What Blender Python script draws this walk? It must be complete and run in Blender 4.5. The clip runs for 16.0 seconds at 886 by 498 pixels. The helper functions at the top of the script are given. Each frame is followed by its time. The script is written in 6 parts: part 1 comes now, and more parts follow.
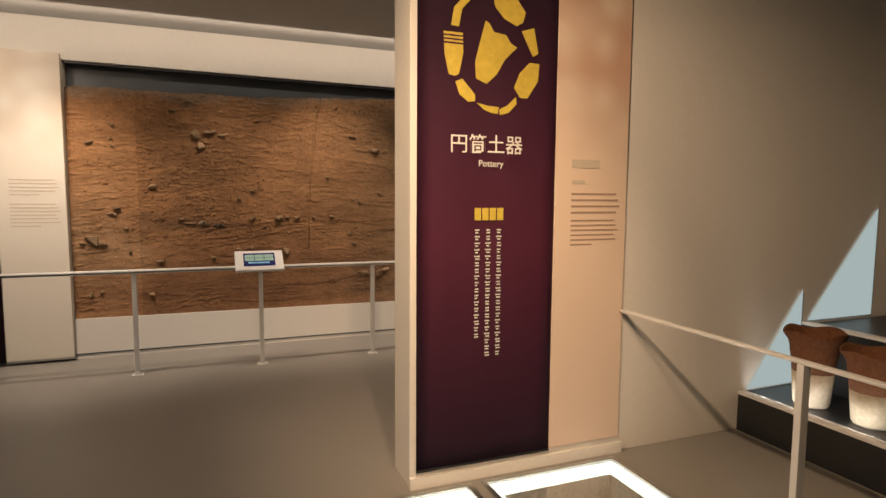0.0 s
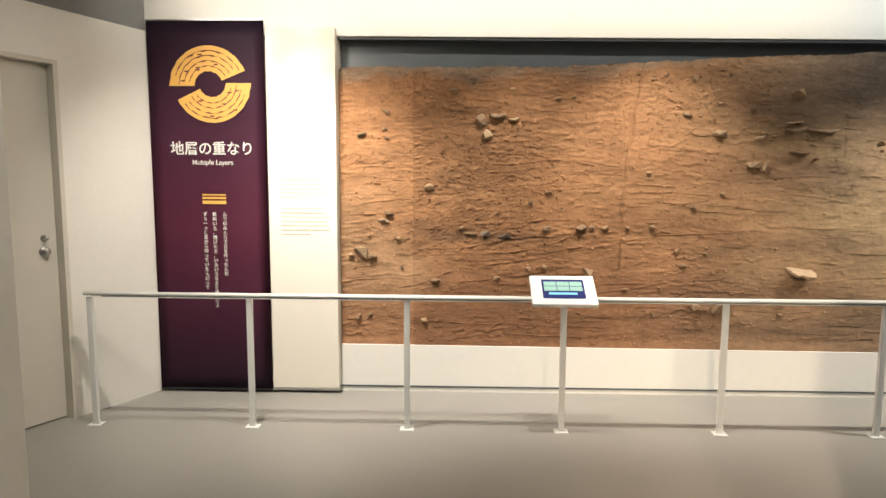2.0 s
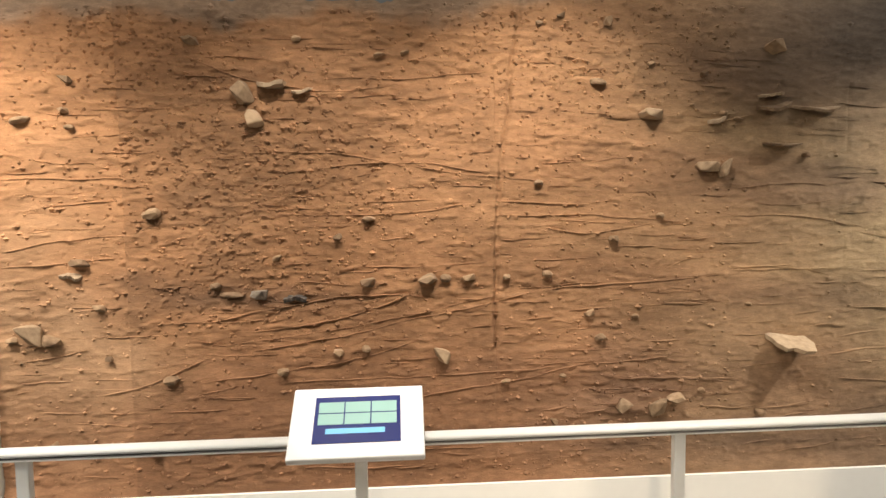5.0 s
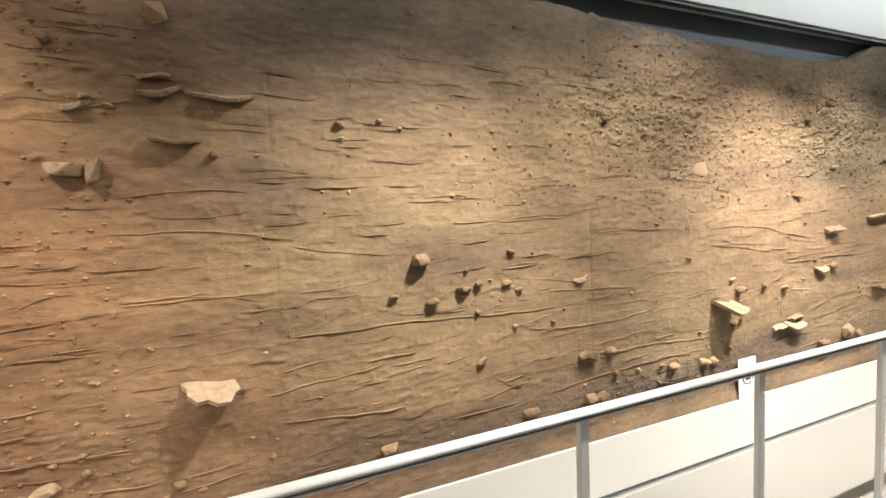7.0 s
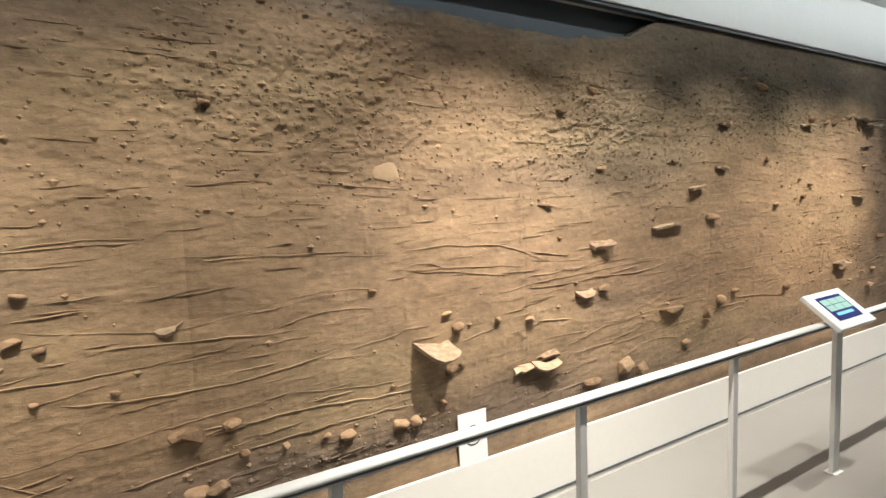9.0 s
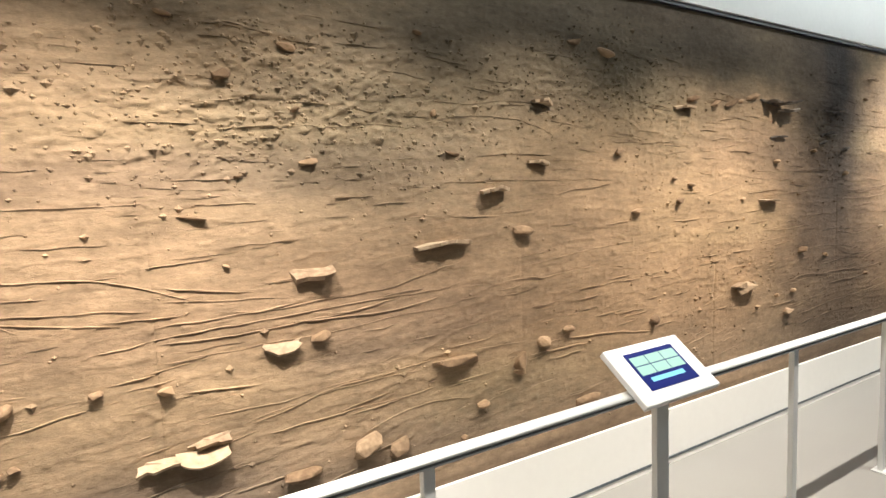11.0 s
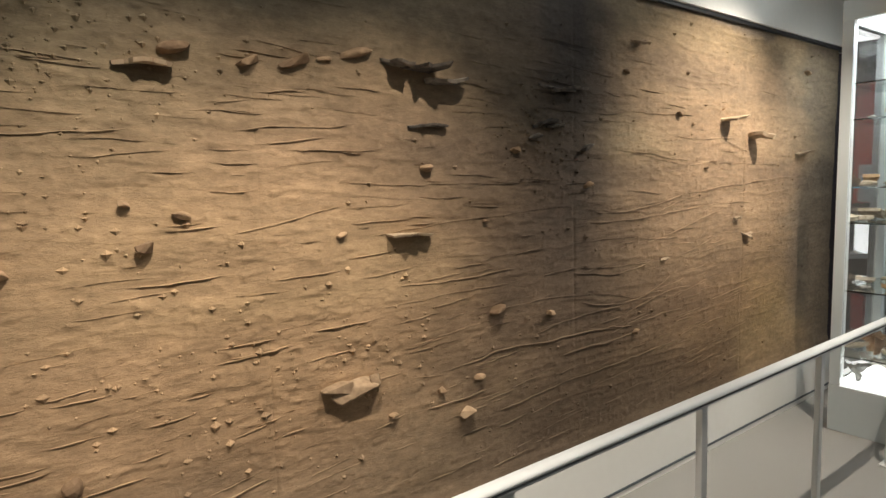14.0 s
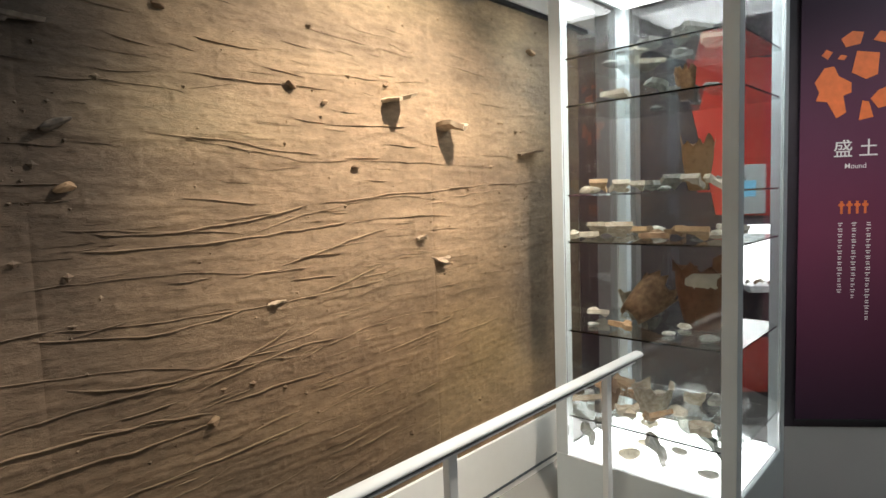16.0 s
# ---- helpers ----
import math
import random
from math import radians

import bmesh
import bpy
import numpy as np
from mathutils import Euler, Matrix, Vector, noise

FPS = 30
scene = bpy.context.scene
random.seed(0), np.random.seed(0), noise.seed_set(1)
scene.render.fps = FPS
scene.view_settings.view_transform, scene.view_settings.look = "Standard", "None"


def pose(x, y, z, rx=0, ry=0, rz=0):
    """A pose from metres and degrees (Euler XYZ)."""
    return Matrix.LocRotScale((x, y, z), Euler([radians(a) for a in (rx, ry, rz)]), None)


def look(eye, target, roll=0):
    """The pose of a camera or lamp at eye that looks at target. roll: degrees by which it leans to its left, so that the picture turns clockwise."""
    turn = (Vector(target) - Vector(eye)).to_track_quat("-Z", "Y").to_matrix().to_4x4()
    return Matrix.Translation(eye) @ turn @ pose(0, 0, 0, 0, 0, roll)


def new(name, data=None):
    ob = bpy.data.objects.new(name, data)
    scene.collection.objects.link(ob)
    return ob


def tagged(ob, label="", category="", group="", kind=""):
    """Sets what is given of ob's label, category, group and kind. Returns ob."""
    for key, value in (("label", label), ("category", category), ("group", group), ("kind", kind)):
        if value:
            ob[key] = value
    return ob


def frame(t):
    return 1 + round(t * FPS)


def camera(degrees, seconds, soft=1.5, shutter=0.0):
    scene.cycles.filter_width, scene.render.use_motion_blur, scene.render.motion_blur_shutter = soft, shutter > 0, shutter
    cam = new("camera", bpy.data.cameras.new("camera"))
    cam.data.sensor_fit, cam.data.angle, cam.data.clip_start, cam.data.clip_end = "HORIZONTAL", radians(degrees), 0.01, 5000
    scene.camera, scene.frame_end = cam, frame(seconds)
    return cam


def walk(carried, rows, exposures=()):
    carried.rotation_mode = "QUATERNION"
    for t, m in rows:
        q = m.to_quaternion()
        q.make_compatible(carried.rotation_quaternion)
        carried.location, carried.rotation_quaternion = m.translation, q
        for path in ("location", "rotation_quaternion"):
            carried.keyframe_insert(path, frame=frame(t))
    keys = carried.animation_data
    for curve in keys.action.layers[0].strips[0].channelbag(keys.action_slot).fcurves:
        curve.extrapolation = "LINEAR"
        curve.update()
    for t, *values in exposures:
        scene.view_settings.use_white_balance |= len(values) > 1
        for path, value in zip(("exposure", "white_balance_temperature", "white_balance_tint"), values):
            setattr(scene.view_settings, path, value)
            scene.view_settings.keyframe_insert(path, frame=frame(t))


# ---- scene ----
cam = camera(73.8, 16.0)
PATH = [
    (0, (1.172, -6.202, 1.521), (1.903, -4.349, 1.338), 0.4),
    (0.5, (1.117, -5.789, 1.505), (1.659, -3.873, 1.319), 0.4),
    (1, (1.029, -5.366, 1.566), (1.296, -3.395, 1.36), 0.4),
    (1.2, (0.997, -5.193, 1.575), (1.157, -3.211, 1.355), 0.4),
    (1.5, (0.912, -4.917, 1.563), (0.965, -2.928, 1.361), 0.4),
    (2, (0.9, -4.492, 1.573), (0.847, -2.504, 1.367), 0.3),
    (2.5, (0.885, -4.068, 1.608), (0.765, -2.083, 1.396), 0.3),
    (3, (0.88, -3.66, 1.624), (0.777, -1.673, 1.415), 0.1),
    (3.2, (0.923, -3.521, 1.614), (0.819, -1.534, 1.409), 0.1),
    (5.3, (1.958, -2.473, 1.589), (2.183, -0.491, 1.45), -1.0),
    (5.5, (2.138, -2.408, 1.598), (2.438, -0.437, 1.435), -1.0),
    (6, (2.49, -2.265, 1.645), (3.139, -0.383, 1.461), -1.2),
    (6.5, (2.881, -2.244, 1.62), (3.798, -0.476, 1.437), -1.6),
    (7, (3.236, -2.285, 1.604), (4.175, -0.527, 1.443), -2.1),
    (7.5, (3.641, -2.282, 1.584), (4.624, -0.546, 1.444), -2.6),
    (8, (4.083, -2.287, 1.604), (5.137, -0.596, 1.435), -2.2),
    (8.5, (4.491, -2.303, 1.638), (5.563, -0.625, 1.449), -2.0),
    (9, (4.927, -2.272, 1.64), (6.009, -0.601, 1.447), -2.0),
    (9.2, (5.091, -2.267, 1.629), (6.179, -0.599, 1.435), -1.9),
    (11.3, (6.917, -2.124, 1.599), (7.969, -0.433, 1.416), -2.1),
    (11.5, (7.08, -2.096, 1.597), (8.131, -0.405, 1.406), -1.9),
    (12, (7.529, -1.987, 1.588), (8.597, -0.305, 1.414), -2.3),
    (12.5, (7.961, -1.948, 1.628), (9.047, -0.279, 1.44), -2.1),
    (13, (8.416, -1.907, 1.594), (9.513, -0.246, 1.401), -1.8),
    (13.5, (8.858, -1.934, 1.643), (9.982, -0.294, 1.427), -2.0),
    (14, (9.311, -1.916, 1.668), (10.471, -0.301, 1.448), -1.9),
    (14.5, (9.734, -1.865, 1.634), (10.957, -0.297, 1.429), -2.0),
    (15, (10.168, -1.842, 1.6), (11.512, -0.374, 1.409), -2.3),
    (15.5, (10.594, -1.88, 1.569), (12.003, -0.47, 1.406), -2.2),
    (16, (11.044, -1.905, 1.576), (12.497, -0.542, 1.401), -2.1),
]
walk(cam, [(t, look(eye, target, roll)) for t, eye, target, roll in PATH],
     ((0, -1.4, 8300, 22), (0.5, -1.02, 7900, 19), (1.0, -0.68, 8100, 13), (1.5, -0.25, 6800, 10), (2.0, -0.08, 6800, 10), (2.5, -0.18, 6800, 12),
      (3.0, -0.12, 6900, 12), (5.5, -0.18, 6500, 10), (6.0, -0.06, 6200, 10), (6.5, 0.24, 6500, 10), (7.0, 0.12, 6500, 10),
      (7.5, -0.05, 6500, 10), (8.0, -0.22, 6500, 10), (8.5, 0.12, 6500, 10), (9.0, -0.30, 6500, 10), (11.5, 0.0, 6500, 10),
      (12.0, 0.0, 6500, 10), (12.5, 0.12, 6500, 10), (13.0, -0.52, 6700, 10), (13.5, -0.95, 6900, 10), (14.0, -0.72, 6800, 10),
      (14.5, -0.12, 6500, 10), (15.0, 0.38, 6500, 10), (15.5, 0.17, 6500, 10), (16.0, -0.38, 6700, 10)))

# ---------------------------------------------------------------- light
world = bpy.data.worlds.new("world")
scene.world = world
world.use_nodes = True
world.node_tree.nodes["Background"].inputs[0].default_value = (1.0, 0.95, 0.88, 1)
world.node_tree.nodes["Background"].inputs[1].default_value = 0.02


def spot(x, y, z, tx, ty, tz, watts, size, blend, colour, radius=0.04):
    lamp = bpy.data.lights.new("spotlight", "SPOT")
    lamp.energy, lamp.spot_size, lamp.spot_blend = watts, radians(size), blend
    lamp.color, lamp.shadow_soft_size = colour, radius
    ob = new("spotlight", lamp)
    ob.matrix_world = look((x, y, z), (tx, ty, tz))
    return ob


def area(x, y, z, sx, sy, watts, colour, target=None):
    lamp = bpy.data.lights.new("fill_light", "AREA")
    lamp.shape, lamp.size, lamp.size_y, lamp.energy, lamp.color = "RECTANGLE", sx, sy, watts, colour
    ob = new("fill_light", lamp)
    ob.matrix_world = look((x, y, z), target or (x, y + 0.001, z - 1))
    return ob


WARM = (1.0, 0.80, 0.58)
NEUTRAL = (1.0, 0.93, 0.83)
COOL = (0.84, 0.94, 1.0)
# the row of spots that wash the soil wall: place along the wall, aim, height of the aim, watts
for lx, tx, tz, watts in ((-0.45, -0.45, 1.3, 240), (0.10, 0.10, 0.8, 240), (1.35, 1.40, 1.2, 170), (2.20, 2.35, 1.45, 265),
                          (4.75, 3.60, 0.10, 350), (4.95, 5.05, 0.95, 120), (5.75, 5.80, 1.5, 140), (6.65, 6.65, 0.15, 640), (7.5, 7.5, 0.8, 240),
                          (8.6, 8.5, 0.7, 225), (9.65, 9.6, 0.5, 350), (10.45, 10.35, 0.45, 290), (12.85, 12.6, 1.55, 500)):
    spot(lx, -1.08 if lx > 0 else -1.45, 2.98, tx, 0.0, tz - 0.35, watts, 98 if lx < 0 else 76 if lx < 12 else 88, 1.0, NEUTRAL, 0.015)
# added strip lights, no fixture seen, that brighten the fascia
for x0, x1, watts in ((-1.2, 3.6, 20), (3.6, 8.4, 14), (8.4, 13.2, 14)):
    area((x0 + x1) / 2, -0.55, 2.93, x1 - x0, 0.05, watts, NEUTRAL if x0 < 0 else COOL, ((x0 + x1) / 2, 0.0, 2.93))
# added soft fill over the walkway and the first room
area(4.5, -2.4, 3.02, 5.0, 0.4, 12, COOL)
area(10.8, -2.4, 3.02, 4.4, 0.4, 13, COOL)
# added spot and fill that brighten the end banner and its floor
spot(13.9, -2.5, 2.97, 15.5, -1.3, 1.35, 56, 62, 1.0, NEUTRAL, 0.05)
area(15.0, -2.3, 3.02, 1.4, 0.5, 22, COOL)
# showcase lamp, then added fill at the start of the soil wall
area(13.795, -0.755, 2.54, 0.5, 0.62, 16, COOL)
area(-0.3, -2.3, 3.02, 1.6, 0.5, 34, NEUTRAL)
spot(1.15, -5.05, 2.96, 3.2, -3.42, 1.0, 700, 84, 0.9, WARM, 0.05)
# added spot that brightens the banner and board of the first room
spot(1.6, -6.6, 2.96, 2.4, -3.48, 1.0, 620, 42, 0.9, WARM, 0.05)
# added cool light, no lamp seen, along the front of the plinth's lower step
area(4.39, -4.14, 0.275, 1.3, 0.03, 5, COOL, (4.8, -4.14, 0.42))
spot(1.4, -4.4, 2.96, 1.2, -4.0, 0.0, 75, 80, 1.0, WARM, 0.1)


# ---------------------------------------------------------------- materials
def material(name, colour, rough=0.6, metal=0.0, grain=0.06, scale=40.0, bump=0.0, bump_scale=200.0, spec=0.5):
    """Paint, print or metal with a slight mottling at two scales and an optional fine relief."""
    m = bpy.data.materials.new(name)
    m.use_nodes = True
    nt = m.node_tree
    b = nt.nodes["Principled BSDF"]
    b.inputs["Roughness"].default_value, b.inputs["Metallic"].default_value = rough, metal
    b.inputs["Specular IOR Level"].default_value = spec
    co = nt.nodes.new("ShaderNodeTexCoord")
    n1, n2 = nt.nodes.new("ShaderNodeTexNoise"), nt.nodes.new("ShaderNodeTexNoise")
    n1.inputs["Scale"].default_value, n1.inputs["Detail"].default_value = scale, 4
    n2.inputs["Scale"].default_value, n2.inputs["Detail"].default_value = 1.7, 3
    add = nt.nodes.new("ShaderNodeMath")
    add.operation = "ADD"
    rng = nt.nodes.new("ShaderNodeMapRange")
    rng.inputs["From Min"].default_value, rng.inputs["From Max"].default_value = 0.6, 1.4
    rng.inputs["To Min"].default_value, rng.inputs["To Max"].default_value = 1 - grain, 1 + grain
    mix = nt.nodes.new("ShaderNodeVectorMath")
    mix.operation = "SCALE"
    mix.inputs[0].default_value = colour
    for n in (n1, n2):
        nt.links.new(co.outputs["Object"], n.inputs["Vector"])
    nt.links.new(n1.outputs[0], add.inputs[0])
    nt.links.new(n2.outputs[0], add.inputs[1])
    nt.links.new(add.outputs[0], rng.inputs["Value"])
    nt.links.new(rng.outputs[0], mix.inputs["Scale"])
    nt.links.new(mix.outputs[0], b.inputs["Base Color"])
    if bump:
        n3, bp = nt.nodes.new("ShaderNodeTexNoise"), nt.nodes.new("ShaderNodeBump")
        n3.inputs["Scale"].default_value, n3.inputs["Detail"].default_value = bump_scale, 5
        bp.inputs["Strength"].default_value, bp.inputs["Distance"].default_value = bump, 0.004
        nt.links.new(co.outputs["Object"], n3.inputs["Vector"])
        nt.links.new(n3.outputs[0], bp.inputs["Height"])
        nt.links.new(bp.outputs[0], b.inputs["Normal"])
    return m


def glow(name, colour, strength):
    m = bpy.data.materials.new(name)
    m.use_nodes = True
    b = m.node_tree.nodes["Principled BSDF"]
    b.inputs["Base Color"].default_value = (*colour, 1)
    b.inputs["Emission Color"].default_value = (*colour, 1)
    b.inputs["Emission Strength"].default_value = strength
    b.inputs["Roughness"].default_value = 0.4
    b.inputs["Specular IOR Level"].default_value = 0.12
    return m


def clear_glass(name, tint=(0.95, 0.98, 0.97)):
    m = bpy.data.materials.new(name)
    m.use_nodes = True
    b = m.node_tree.nodes["Principled BSDF"]
    b.inputs["Base Color"].default_value = (*tint, 1)
    b.inputs["Roughness"].default_value = 0.02
    b.inputs["IOR"].default_value = 1.45
    b.inputs["Transmission Weight"].default_value = 1.0
    return m


def soil_material():
    """Sprayed earth: the tint attribute holds the colours of its layers and some painted dimness; grain and crumbs on
    top.
    """
    m = bpy.data.materials.new("soil")
    m.use_nodes = True
    nt = m.node_tree
    b = nt.nodes["Principled BSDF"]
    b.inputs["Roughness"].default_value = 0.88
    b.inputs["Specular IOR Level"].default_value = 0.25
    att, co = nt.nodes.new("ShaderNodeAttribute"), nt.nodes.new("ShaderNodeTexCoord")
    att.attribute_name = "tint"
    mp = nt.nodes.new("ShaderNodeMapping")
    mp.inputs["Scale"].default_value = (0.75, 1, 1.9)
    nt.links.new(co.outputs["Object"], mp.inputs["Vector"])
    fac = None
    for sc, lo, hi in ((3.0, 0.82, 1.18), (24.0, 0.84, 1.16), (140.0, 0.88, 1.12)):
        n, r = nt.nodes.new("ShaderNodeTexNoise"), nt.nodes.new("ShaderNodeMapRange")
        n.inputs["Scale"].default_value, n.inputs["Detail"].default_value = sc, 4
        n.inputs["Roughness"].default_value = 0.65
        r.inputs["From Min"].default_value, r.inputs["From Max"].default_value = 0.3, 0.7
        r.inputs["To Min"].default_value, r.inputs["To Max"].default_value = lo, hi
        nt.links.new(mp.outputs[0], n.inputs["Vector"])
        nt.links.new(n.outputs[0], r.inputs["Value"])
        if fac is None:
            fac = r.outputs[0]
        else:
            mul = nt.nodes.new("ShaderNodeMath")
            mul.operation = "MULTIPLY"
            nt.links.new(fac, mul.inputs[0])
            nt.links.new(r.outputs[0], mul.inputs[1])
            fac = mul.outputs[0]
    sc = nt.nodes.new("ShaderNodeVectorMath")
    sc.operation = "SCALE"
    nt.links.new(att.outputs["Color"], sc.inputs[0])
    nt.links.new(fac, sc.inputs["Scale"])
    nt.links.new(sc.outputs[0], b.inputs["Base Color"])
    mq = nt.nodes.new("ShaderNodeMapping")
    mq.inputs["Scale"].default_value = (0.4, 1, 1.8)
    nt.links.new(co.outputs["Object"], mq.inputs["Vector"])
    ns, bs = nt.nodes.new("ShaderNodeTexNoise"), nt.nodes.new("ShaderNodeBump")
    ns.inputs["Scale"].default_value, ns.inputs["Detail"].default_value = 34.0, 5
    bs.inputs["Strength"].default_value, bs.inputs["Distance"].default_value = 0.18, 0.009
    nt.links.new(mq.outputs[0], ns.inputs["Vector"])
    nt.links.new(ns.outputs[0], bs.inputs["Height"])
    prev = bs.outputs[0]
    for scale, strength, dist in ((28.0, 0.30, 0.014), (75.0, 0.30, 0.009), (230.0, 0.14, 0.003)):
        n, bp = nt.nodes.new("ShaderNodeTexNoise"), nt.nodes.new("ShaderNodeBump")
        n.inputs["Scale"].default_value, n.inputs["Detail"].default_value = scale, 5
        n.inputs["Roughness"].default_value = 0.7
        bp.inputs["Strength"].default_value, bp.inputs["Distance"].default_value = strength, dist
        nt.links.new(mp.outputs[0], n.inputs["Vector"])
        nt.links.new(n.outputs[0], bp.inputs["Height"])
        if prev:
            nt.links.new(prev, bp.inputs["Normal"])
        prev = bp.outputs[0]
    nt.links.new(prev, b.inputs["Normal"])
    return m


def stone_material(name, dark, light, bump=0.5):
    """Stones that differ one from another, with a dusty mottle."""
    m = bpy.data.materials.new(name)
    m.use_nodes = True
    nt = m.node_tree
    b = nt.nodes["Principled BSDF"]
    b.inputs["Roughness"].default_value = 0.85
    b.inputs["Specular IOR Level"].default_value = 0.3
    info, co, n = nt.nodes.new("ShaderNodeObjectInfo"), nt.nodes.new("ShaderNodeTexCoord"), nt.nodes.new("ShaderNodeTexNoise")
    geo = nt.nodes.new("ShaderNodeNewGeometry")
    n.inputs["Scale"].default_value, n.inputs["Detail"].default_value = 40.0, 5
    add, ramp = nt.nodes.new("ShaderNodeMath"), nt.nodes.new("ShaderNodeValToRGB")
    add.operation = "ADD"
    half = nt.nodes.new("ShaderNodeMath")
    half.operation = "MULTIPLY_ADD"
    half.inputs[1].default_value, half.inputs[2].default_value = 0.6, -0.3
    ramp.color_ramp.elements[0].position, ramp.color_ramp.elements[0].color = 0.2, (*dark, 1)
    ramp.color_ramp.elements[1].position, ramp.color_ramp.elements[1].color = 0.8, (*light, 1)
    nt.links.new(geo.outputs["Position"], n.inputs["Vector"])
    nt.links.new(info.outputs["Random"], half.inputs[0])
    nt.links.new(n.outputs[0], add.inputs[0])
    nt.links.new(half.outputs[0], add.inputs[1])
    nt.links.new(add.outputs[0], ramp.inputs[0])
    nt.links.new(ramp.outputs[0], b.inputs["Base Color"])
    bp = nt.nodes.new("ShaderNodeBump")
    bp.inputs["Strength"].default_value, bp.inputs["Distance"].default_value = bump, 0.004
    nt.links.new(n.outputs[0], bp.inputs["Height"])
    nt.links.new(bp.outputs[0], b.inputs["Normal"])
    return m


def banner_material():
    """Printed cloth: aubergine that runs from near black over wine to blue-black, with a fine weave."""
    m = bpy.data.materials.new("banner_cloth")
    m.use_nodes = True
    nt = m.node_tree
    b = nt.nodes["Principled BSDF"]
    b.inputs["Roughness"].default_value = 0.7
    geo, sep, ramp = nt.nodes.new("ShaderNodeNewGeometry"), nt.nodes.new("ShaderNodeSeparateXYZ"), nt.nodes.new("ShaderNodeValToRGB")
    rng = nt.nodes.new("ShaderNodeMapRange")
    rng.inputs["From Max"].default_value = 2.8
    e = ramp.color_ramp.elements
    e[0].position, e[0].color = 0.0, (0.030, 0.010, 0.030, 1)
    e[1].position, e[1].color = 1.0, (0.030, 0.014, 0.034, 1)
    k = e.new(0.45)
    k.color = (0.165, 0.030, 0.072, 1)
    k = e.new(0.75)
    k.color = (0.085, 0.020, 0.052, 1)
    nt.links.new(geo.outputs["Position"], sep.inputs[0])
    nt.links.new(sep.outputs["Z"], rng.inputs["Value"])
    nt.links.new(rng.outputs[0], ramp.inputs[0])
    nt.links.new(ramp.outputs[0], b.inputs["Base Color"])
    n, bp = nt.nodes.new("ShaderNodeTexNoise"), nt.nodes.new("ShaderNodeBump")
    n.inputs["Scale"].default_value = 350.0
    bp.inputs["Strength"].default_value, bp.inputs["Distance"].default_value = 0.3, 0.002
    nt.links.new(geo.outputs["Position"], n.inputs["Vector"])
    nt.links.new(n.outputs[0], bp.inputs["Height"])
    nt.links.new(bp.outputs[0], b.inputs["Normal"])
    return m


def panel_material(name, base, blot):
    """Pale printed board with faint large blots in its upper part."""
    m = material(name, base, 0.6, 0, 0.02)
    nt = m.node_tree
    b = nt.nodes["Principled BSDF"]
    geo, sep, rng = nt.nodes.new("ShaderNodeNewGeometry"), nt.nodes.new("ShaderNodeSeparateXYZ"), nt.nodes.new("ShaderNodeMapRange")
    n, r2, mul, mix = nt.nodes.new("ShaderNodeTexVoronoi"), nt.nodes.new("ShaderNodeMapRange"), nt.nodes.new("ShaderNodeMath"), nt.nodes.new("ShaderNodeMix")
    n.feature = "SMOOTH_F1"
    n.inputs["Scale"].default_value = 5.0
    rng.inputs["From Min"].default_value, rng.inputs["From Max"].default_value = 1.7, 2.3
    r2.inputs["From Min"].default_value, r2.inputs["From Max"].default_value = 0.2, 0.7
    mul.operation, mix.data_type = "MULTIPLY", "RGBA"
    mix.inputs[6].default_value, mix.inputs[7].default_value = (*base, 1), (*blot, 1)
    nt.links.new(geo.outputs["Position"], sep.inputs[0])
    nt.links.new(geo.outputs["Position"], n.inputs["Vector"])
    nt.links.new(sep.outputs["Z"], rng.inputs["Value"])
    nt.links.new(n.outputs["Distance"], r2.inputs["Value"])
    nt.links.new(rng.outputs[0], mul.inputs[0])
    nt.links.new(r2.outputs[0], mul.inputs[1])
    nt.links.new(mul.outputs[0], mix.inputs[0])
    nt.links.new(mix.outputs[2], b.inputs["Base Color"])
    return m


WALL = material("wall_paint", (0.78, 0.76, 0.71), 0.7, 0, 0.03, 30, 0.12, 160)
WALL_GREY = material("grey_wall_and_shade", (0.22, 0.22, 0.22), 0.75, 0, 0.04, 30, 0.1, 160)
CEILING = material("ceiling_paint", (0.44, 0.45, 0.44), 0.8, 0, 0.03, 20)
FLOOR = material("floor_vinyl", (0.30, 0.29, 0.27), 0.42, 0, 0.05, 90, 0.08, 300, 0.4)
SKIRT = material("white_board", (0.80, 0.79, 0.75), 0.45, 0, 0.025, 20)
BLACK = material("black_metal", (0.02, 0.022, 0.025), 0.35, 0.0, 0.1, 30)
STRIP = material("slate_panel", (0.080, 0.096, 0.110), 0.34, 0.0, 0.15, 6)
RAIL = material("rail_paint", (0.74, 0.75, 0.74), 0.35, 0.0, 0.03, 60)
DOOR = material("door_paint", (0.62, 0.59, 0.52), 0.5, 0, 0.02, 20)
STEEL = material("brushed_steel", (0.55, 0.55, 0.54), 0.3, 1.0, 0.08, 90)
CASE = material("case_frame", (0.58, 0.63, 0.64), 0.35, 0.0, 0.02, 40)
WHITE = material("white_plastic", (0.82, 0.83, 0.84), 0.35, 0.0, 0.015, 40)
SCREEN = glow("screen_navy", (0.006, 0.012, 0.09), 0.9)
TILE = glow("screen_tile", (0.24, 0.40, 0.36), 0.7)
SCREEN_CYAN = glow("screen_text", (0.16, 0.42, 0.62), 0.8)
INK = material("dark_print", (0.06, 0.05, 0.05), 0.6)
INK_PALE = material("pale_brown_print", (0.60, 0.52, 0.42), 0.6)
INK_FAINT = material("brown_print", (0.42, 0.29, 0.22), 0.6)
